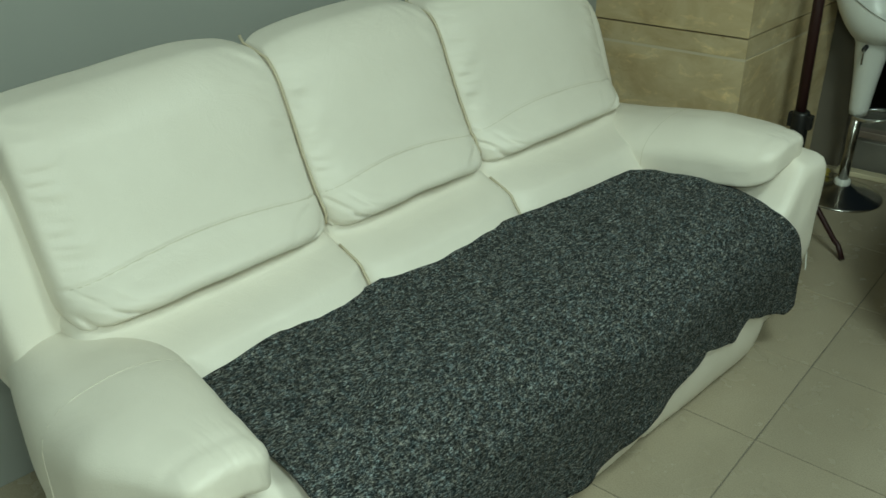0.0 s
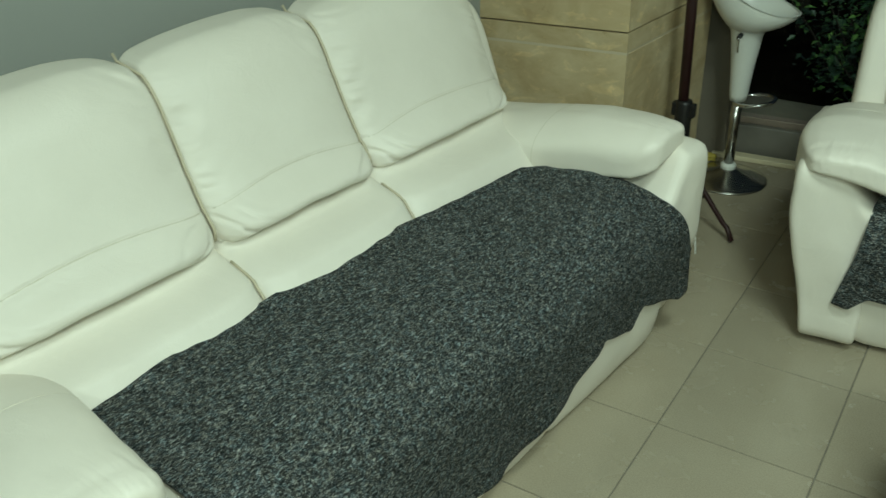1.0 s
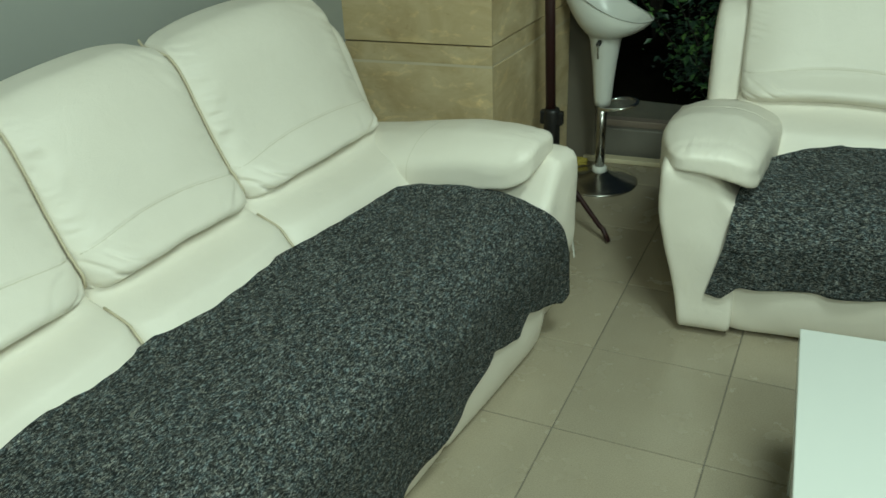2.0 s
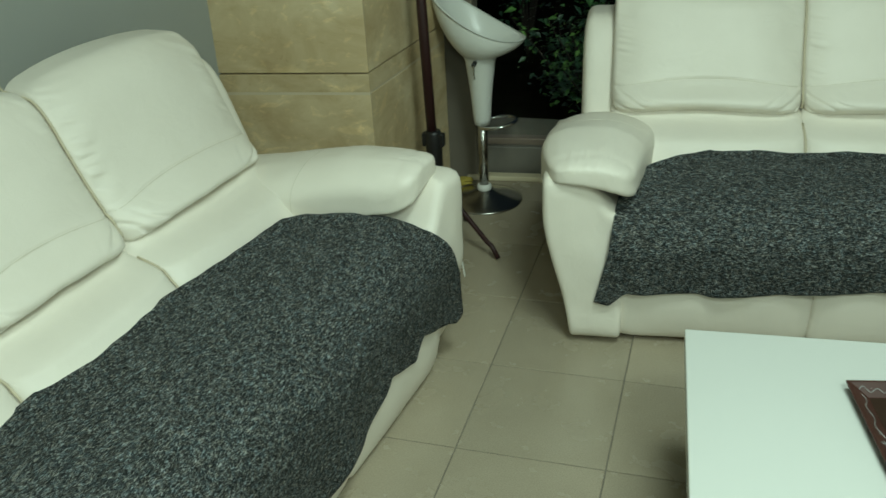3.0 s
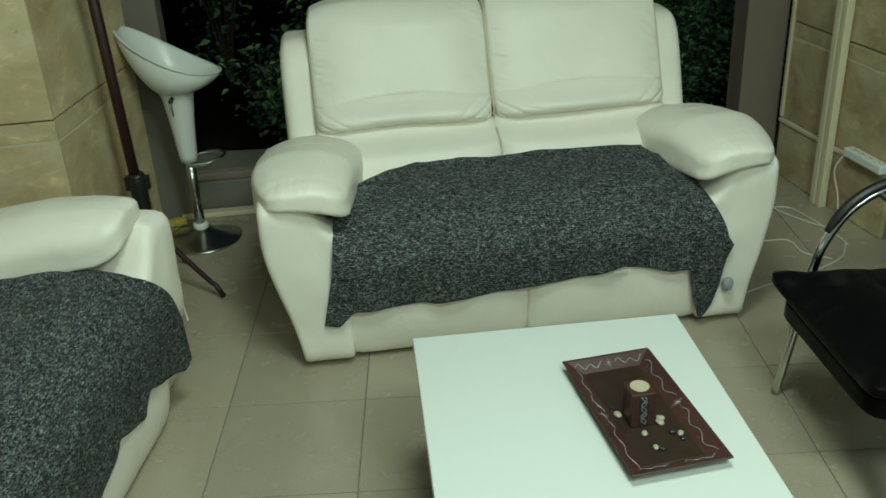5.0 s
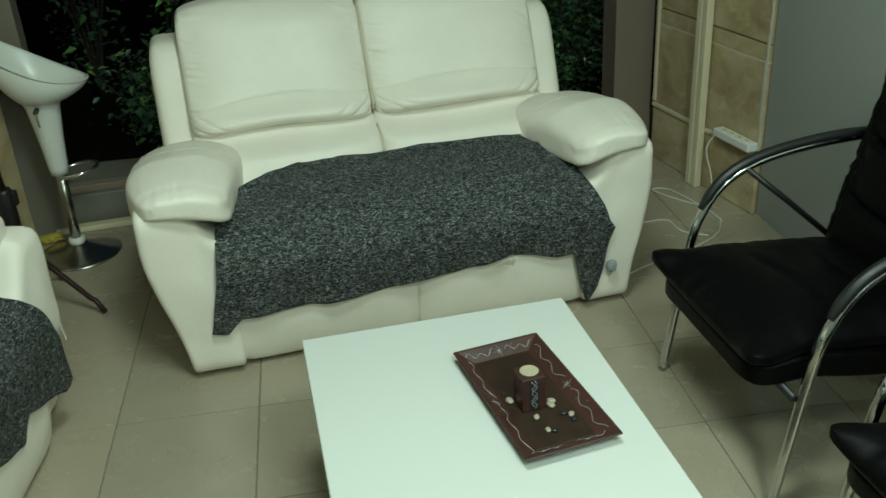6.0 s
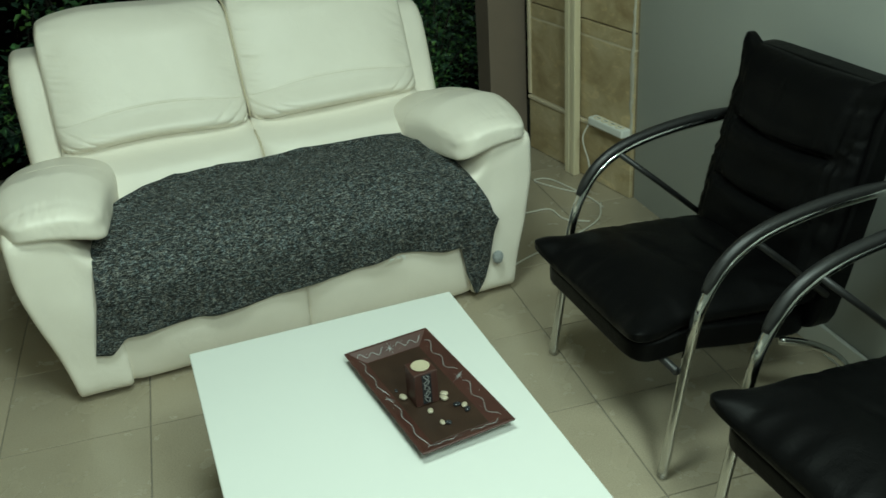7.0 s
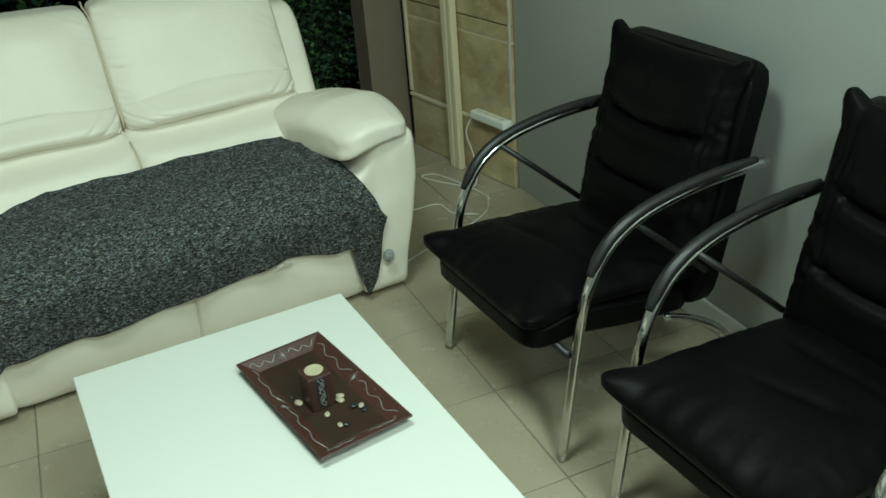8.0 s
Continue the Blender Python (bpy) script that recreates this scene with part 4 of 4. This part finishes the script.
        rearleg = spline([(X * 0.80, 0.36, 0.265), (X * 0.86, 0.45, 0.235), (X * 0.90, 0.53, 0.18), (X * 0.92, 0.60, 0.08), (X * 0.93, 0.64, 0.006)], 6)
        tube("rear_leg", rearleg, 0.0115, CHROME, c, "chrome rear leg", sides=12)
    tube("crossbar", [(-0.29, 0.03, 0.30), (0.29, 0.03, 0.30)], 0.010, BLACK_PLASTIC, c, sides=10)
    return c


chair_a = armchair(pose(1.597, 0.022, 0, 0, 0, -86.0))
copy_thing(chair_a, pose(1.675, -0.765, 0, 0, 0, -85.0))

# ---- east pillar, its ledge, ducts, power strip and cables ----
PE0, PE1 = Vector((2.135, 1.945, 0)), Vector((2.285, 1.235, 0))
dE = PE1 - PE0
EM = Matrix.Translation(PE0) @ Matrix.Rotation(math.atan2(dE.y, dE.x), 4, "Z")
ELEN = dE.length
pillar_e = tagged(part("pillar_east", boxed((-0.01, 0.012, 0), (ELEN - 0.003, 0.35, CEIL), m=EM), STONE_JOINT), "travertine clad pillar with a stone plinth", "pillar", kind="structure")
E_LEVELS = [(0.0, 0.235), (0.254, 0.60), (0.604, 0.665), (0.668, 1.1), (1.1, 1.6), (1.6, 2.2), (2.2, CEIL)]
for z0, z1 in E_LEVELS:
    cuts = [0.0, ELEN]
    for x0, x1 in zip(cuts, cuts[1:]):
        part("slab", boxed((x0 + 0.0015, -0.004 if z0 < 0.2 else 0.0, z0 + 0.002), (x1 - 0.0015, 0.014, z1 - 0.0015), 0.002, 1, EM), STONE_BROWN, pillar_e)
part("pale_joint", boxed((0.0, 0.0003, 0.5985), (ELEN, 0.014, 0.6055), m=EM), PALE_JOINT, pillar_e)
part("ledge", boxed((0.0, -0.012, 0.236), (ELEN, 0.014, 0.2535), 0.003, 1, EM), PALE_JOINT, pillar_e, "pale stone ledge")
part("upright_trim", boxed((0.0, -0.010, 0.26), (0.016, 0.014, CEIL), 0.002, 1, EM), PALE_JOINT, pillar_e, "pale upright strip")
def plaster_edge():
    """A strip of rough plaster with a broken outline down the stone's edge."""
    n, w = 150, 5
    verts, faces = [], []
    for i in range(n + 1):
        z = 0.02 + (CEIL - 0.02) * i / n
        reach = 0.018 + 0.020 * max(0.0, noise.noise(Vector((0.3, 0.7, z * 7.0)))) + 0.012 * noise.noise(Vector((1.3, 4.7, z * 31.0)))
        for j in range(w + 1):
            u = j / w
            lift = 0.0045 * math.sin(u * math.pi) ** 0.5 + 0.002 * noise.noise(Vector((u * 3, 0.5, z * 40)))
            verts.append((ELEN - 0.001 - reach * (1 - u), 0.002 - lift, z))
    for i in range(n):
        for j in range(w):
            a_ = i * (w + 1) + j
            faces.append((a_, a_ + 1, a_ + w + 2, a_ + w + 1))
    ob = piece("plaster_patch", mesh_from("plaster_patch", verts, faces, PLASTER))
    ob.matrix_basis = EM
    return tagged(ob, "rough pale plaster along the broken edge of the stone", "plaster", kind="structure")


plaster_edge()
for k in range(2):
    ox = 0.335 + k * 0.038
    d_ = part("cable_duct", boxed((ox, -0.046, 0.0), (ox + 0.031, -0.0145, CEIL), 0.003, 1, EM), OFF_PLASTIC)
    tagged(d_, "cream plastic cable duct rising along the stone pillar", "cable duct", "cable ducts")

strip = group("power_strip", EM @ pose(0.53, -0.018, 0.262), "white plastic power strip on the stone ledge", "power strip")
part("body", boxed((-0.03, -0.030, 0.0), (0.19, 0.016, 0.034), 0.006), WHITE_PLASTIC, strip)
for k in range(4):
    v, f = lathe([(0.018, 0.0), (0.019, 0.003), (0.015, 0.003), (0.014, 0.0008)], 18, pose(0.015 + k * 0.045, -0.007, 0.033))
    sock = piece("socket", mesh_from("socket", v, f, OFF_PLASTIC), strip)
    for hole in (-0.006, 0.006):
        v, f = lathe([(0.0030, 0.0), (0.0030, 0.0016), (0.0010, 0.0017)], 8, pose(0.015 + k * 0.045 + hole, -0.007, 0.0338))
        piece("hole", mesh_from("hole", v, f, BLACK_PLASTIC), sock, "dark contact hole")


def cable(points, label):
    v, f = tube_mesh(spline(points, 8), 0.0032, sides=7)
    return tagged(piece("cable", mesh_from("cable", v, f, CABLE)), label, "cable", "loose cables")


def at_e(x, y, z):
    return tuple(EM @ Vector((x, y, z)))


cable([at_e(0.50, -0.030, 0.275), at_e(0.485, -0.06, 0.20), at_e(0.53, -0.06, 0.10), (2.15, 1.33, 0.02), (2.11, 1.38, 0.004), (2.03, 1.49, 0.004), (2.00, 1.56, 0.004), (2.06, 1.55, 0.004),
       (2.10, 1.45, 0.004), (2.14, 1.30, 0.004), (2.15, 1.20, 0.004)], "white power cable hanging from the strip and looped on the floor")
cable([(1.75, 1.27, 0.004), (1.86, 1.27, 0.004), (1.95, 1.265, 0.004), (1.97, 1.16, 0.004), (2.05, 1.10, 0.004)], "white cable lying on the floor tiles")
cable([(1.62, 0.86, 0.004), (1.75, 0.93, 0.004), (1.90, 0.99, 0.004), (2.08, 1.10, 0.004), (2.16, 1.24, 0.004)], "white cable lying on the floor tiles")
tagged(part("baseboard", boxed((0.75, -0.014, 0), (5.0, 0.0, 0.085), 0.003, 1, Matrix.Translation((2.303, 1.20, 0)) @ Matrix.Rotation(math.atan2(-5.66, 0.055), 4, "Z")), WHITE_LAC), "low white baseboard along the grey wall", "baseboard", kind="structure")

def rag(v):
    return v * np.array([0.045, 0.022, 0.016]) * (1 + 0.35 * lumps(v, 3.0, 8.8)[:, None])


cloth = puff("cleaning_cloth", 16, 3, rag, YELLOW_CLOTH)
cloth.matrix_basis = pose(-0.455, 1.70, 0.019, 0, 0, 20)
tagged(cloth, "crumpled yellow cleaning cloth on the floor by the pillar", "cloth")

# ---- night garden ----
tagged(part("ground", boxed((-60, 2.05, -0.25), (60, 80, -0.02)), SOIL), "dark garden soil outside the window", "ground", kind="structure")


def shrub(x, y, h, spread, leaves, size, seed, label):
    """A shrub: a few crooked stems and many single leaves in uneven clumps."""
    rng = random.Random(seed)
    s = group("shrub", pose(x, y, -0.03), label, "shrub", "garden shrubs")
    V, F, stems = [], [], []
    tips = []
    for k in range(9):
        a = rng.uniform(0, 2 * math.pi)
        r = spread * rng.uniform(0.2, 1.0)
        hh = h * rng.uniform(0.45, 1.0)
        pts = spline([(0, 0, 0), (math.cos(a) * r * 0.3, math.sin(a) * r * 0.3, hh * 0.45), (math.cos(a) * r, math.sin(a) * r, hh)], 5)
        v, f = tube_mesh(pts, [0.010 - 0.007 * i / (len(pts) - 1) for i in range(len(pts))], sides=5)
        stems.append((v, f))
        tips += pts[3:]
    sv, sf = [], []
    for v, f in stems:
        o = len(sv)
        sv += v
        sf += [tuple(i + o for i in q) for q in f]
    piece("stems", mesh_from("stems", sv, sf, BARK), s)
    for i in range(leaves):
        c = rng.choice(tips) + Vector((rng.gauss(0, spread * 0.22), rng.gauss(0, spread * 0.22), rng.gauss(0, h * 0.10)))
        if c.z < 0.03:
            c.z = rng.uniform(0.03, 0.25)
        L = size * rng.uniform(0.6, 1.4)
        w = L * rng.uniform(0.22, 0.36)
        e = Euler((rng.uniform(-0.9, 0.5), rng.uniform(-0.6, 0.6), rng.uniform(0, 6.3)))
        R = e.to_matrix()
        o = len(V)
        for p in ((0, 0, 0), (w, L * 0.40, L * 0.08), (0, L * 0.45, -L * 0.02), (-w, L * 0.40, L * 0.08), (0, L, -L * 0.10)):
            V.append(c + R @ Vector(p))
        F += [(o, o + 1, o + 2), (o, o + 2, o + 3), (o + 2, o + 1, o + 4), (o + 2, o + 4, o + 3)]
    tagged(piece("leaves", mesh_from("leaves", V, F, LEAF, False), s), kind="stuff")
    return s


GARDEN = [(-0.08, 2.80, 0.75, 0.30, 520, 0.050), (0.14, 3.05, 1.25, 0.36, 620, 0.052), (0.04, 2.5, 0.42, 0.22, 420, 0.046), (-0.6, 3.8, 1.7, 0.5, 420, 0.055),
          (1.80, 3.3, 1.1, 0.45, 1700, 0.038), (2.2, 3.1, 0.9, 0.45, 2200, 0.036), (1.95, 2.9, 0.8, 0.35, 1400, 0.030), (2.6, 3.0, 1.0, 0.40, 1500, 0.034), (2.1, 3.8, 1.7, 0.6, 1900, 0.046), (2.8, 3.6, 1.5, 0.6, 1900, 0.046), (0.6, 4.6, 2.0, 0.7, 500, 0.07), (0.12, 2.62, 0.55, 0.26, 700, 0.040), (-0.22, 2.95, 0.50, 0.30, 500, 0.042)]
for i, (x, y, h, sp, nl, sz) in enumerate(GARDEN):
    shrub(x, y, h, sp, nl, sz, 20 + i, "green leafy garden shrub in the dark outside" if i % 2 else "tall green leafy shrub outside the window at night")

# ---- floor tiles ----
PITCH, GAP = 0.40, 0.0035
tb = boxed((-(PITCH - GAP) / 2, -(PITCH - GAP) / 2, -0.009), ((PITCH - GAP) / 2, (PITCH - GAP) / 2, 0.0), 0.0012, 1)
tile_me = bpy.data.meshes.new("tile")
tb.to_mesh(tile_me)
tb.free()
tile_me.materials.append(TILE)
rng = random.Random(11)
for ix in range(-4, 6):
    for iy in range(-11, 5):
        t_ = piece("tile", tile_me, floor)
        t_.matrix_basis = pose((ix + 0.5) * PITCH, (iy + 0.5) * PITCH + (0.06 if ix > 2 else 0.0), rng.uniform(-0.0006, 0.0), rng.uniform(-0.05, 0.05), rng.uniform(-0.05, 0.05), rng.choice((0, 90, 180, 270)))
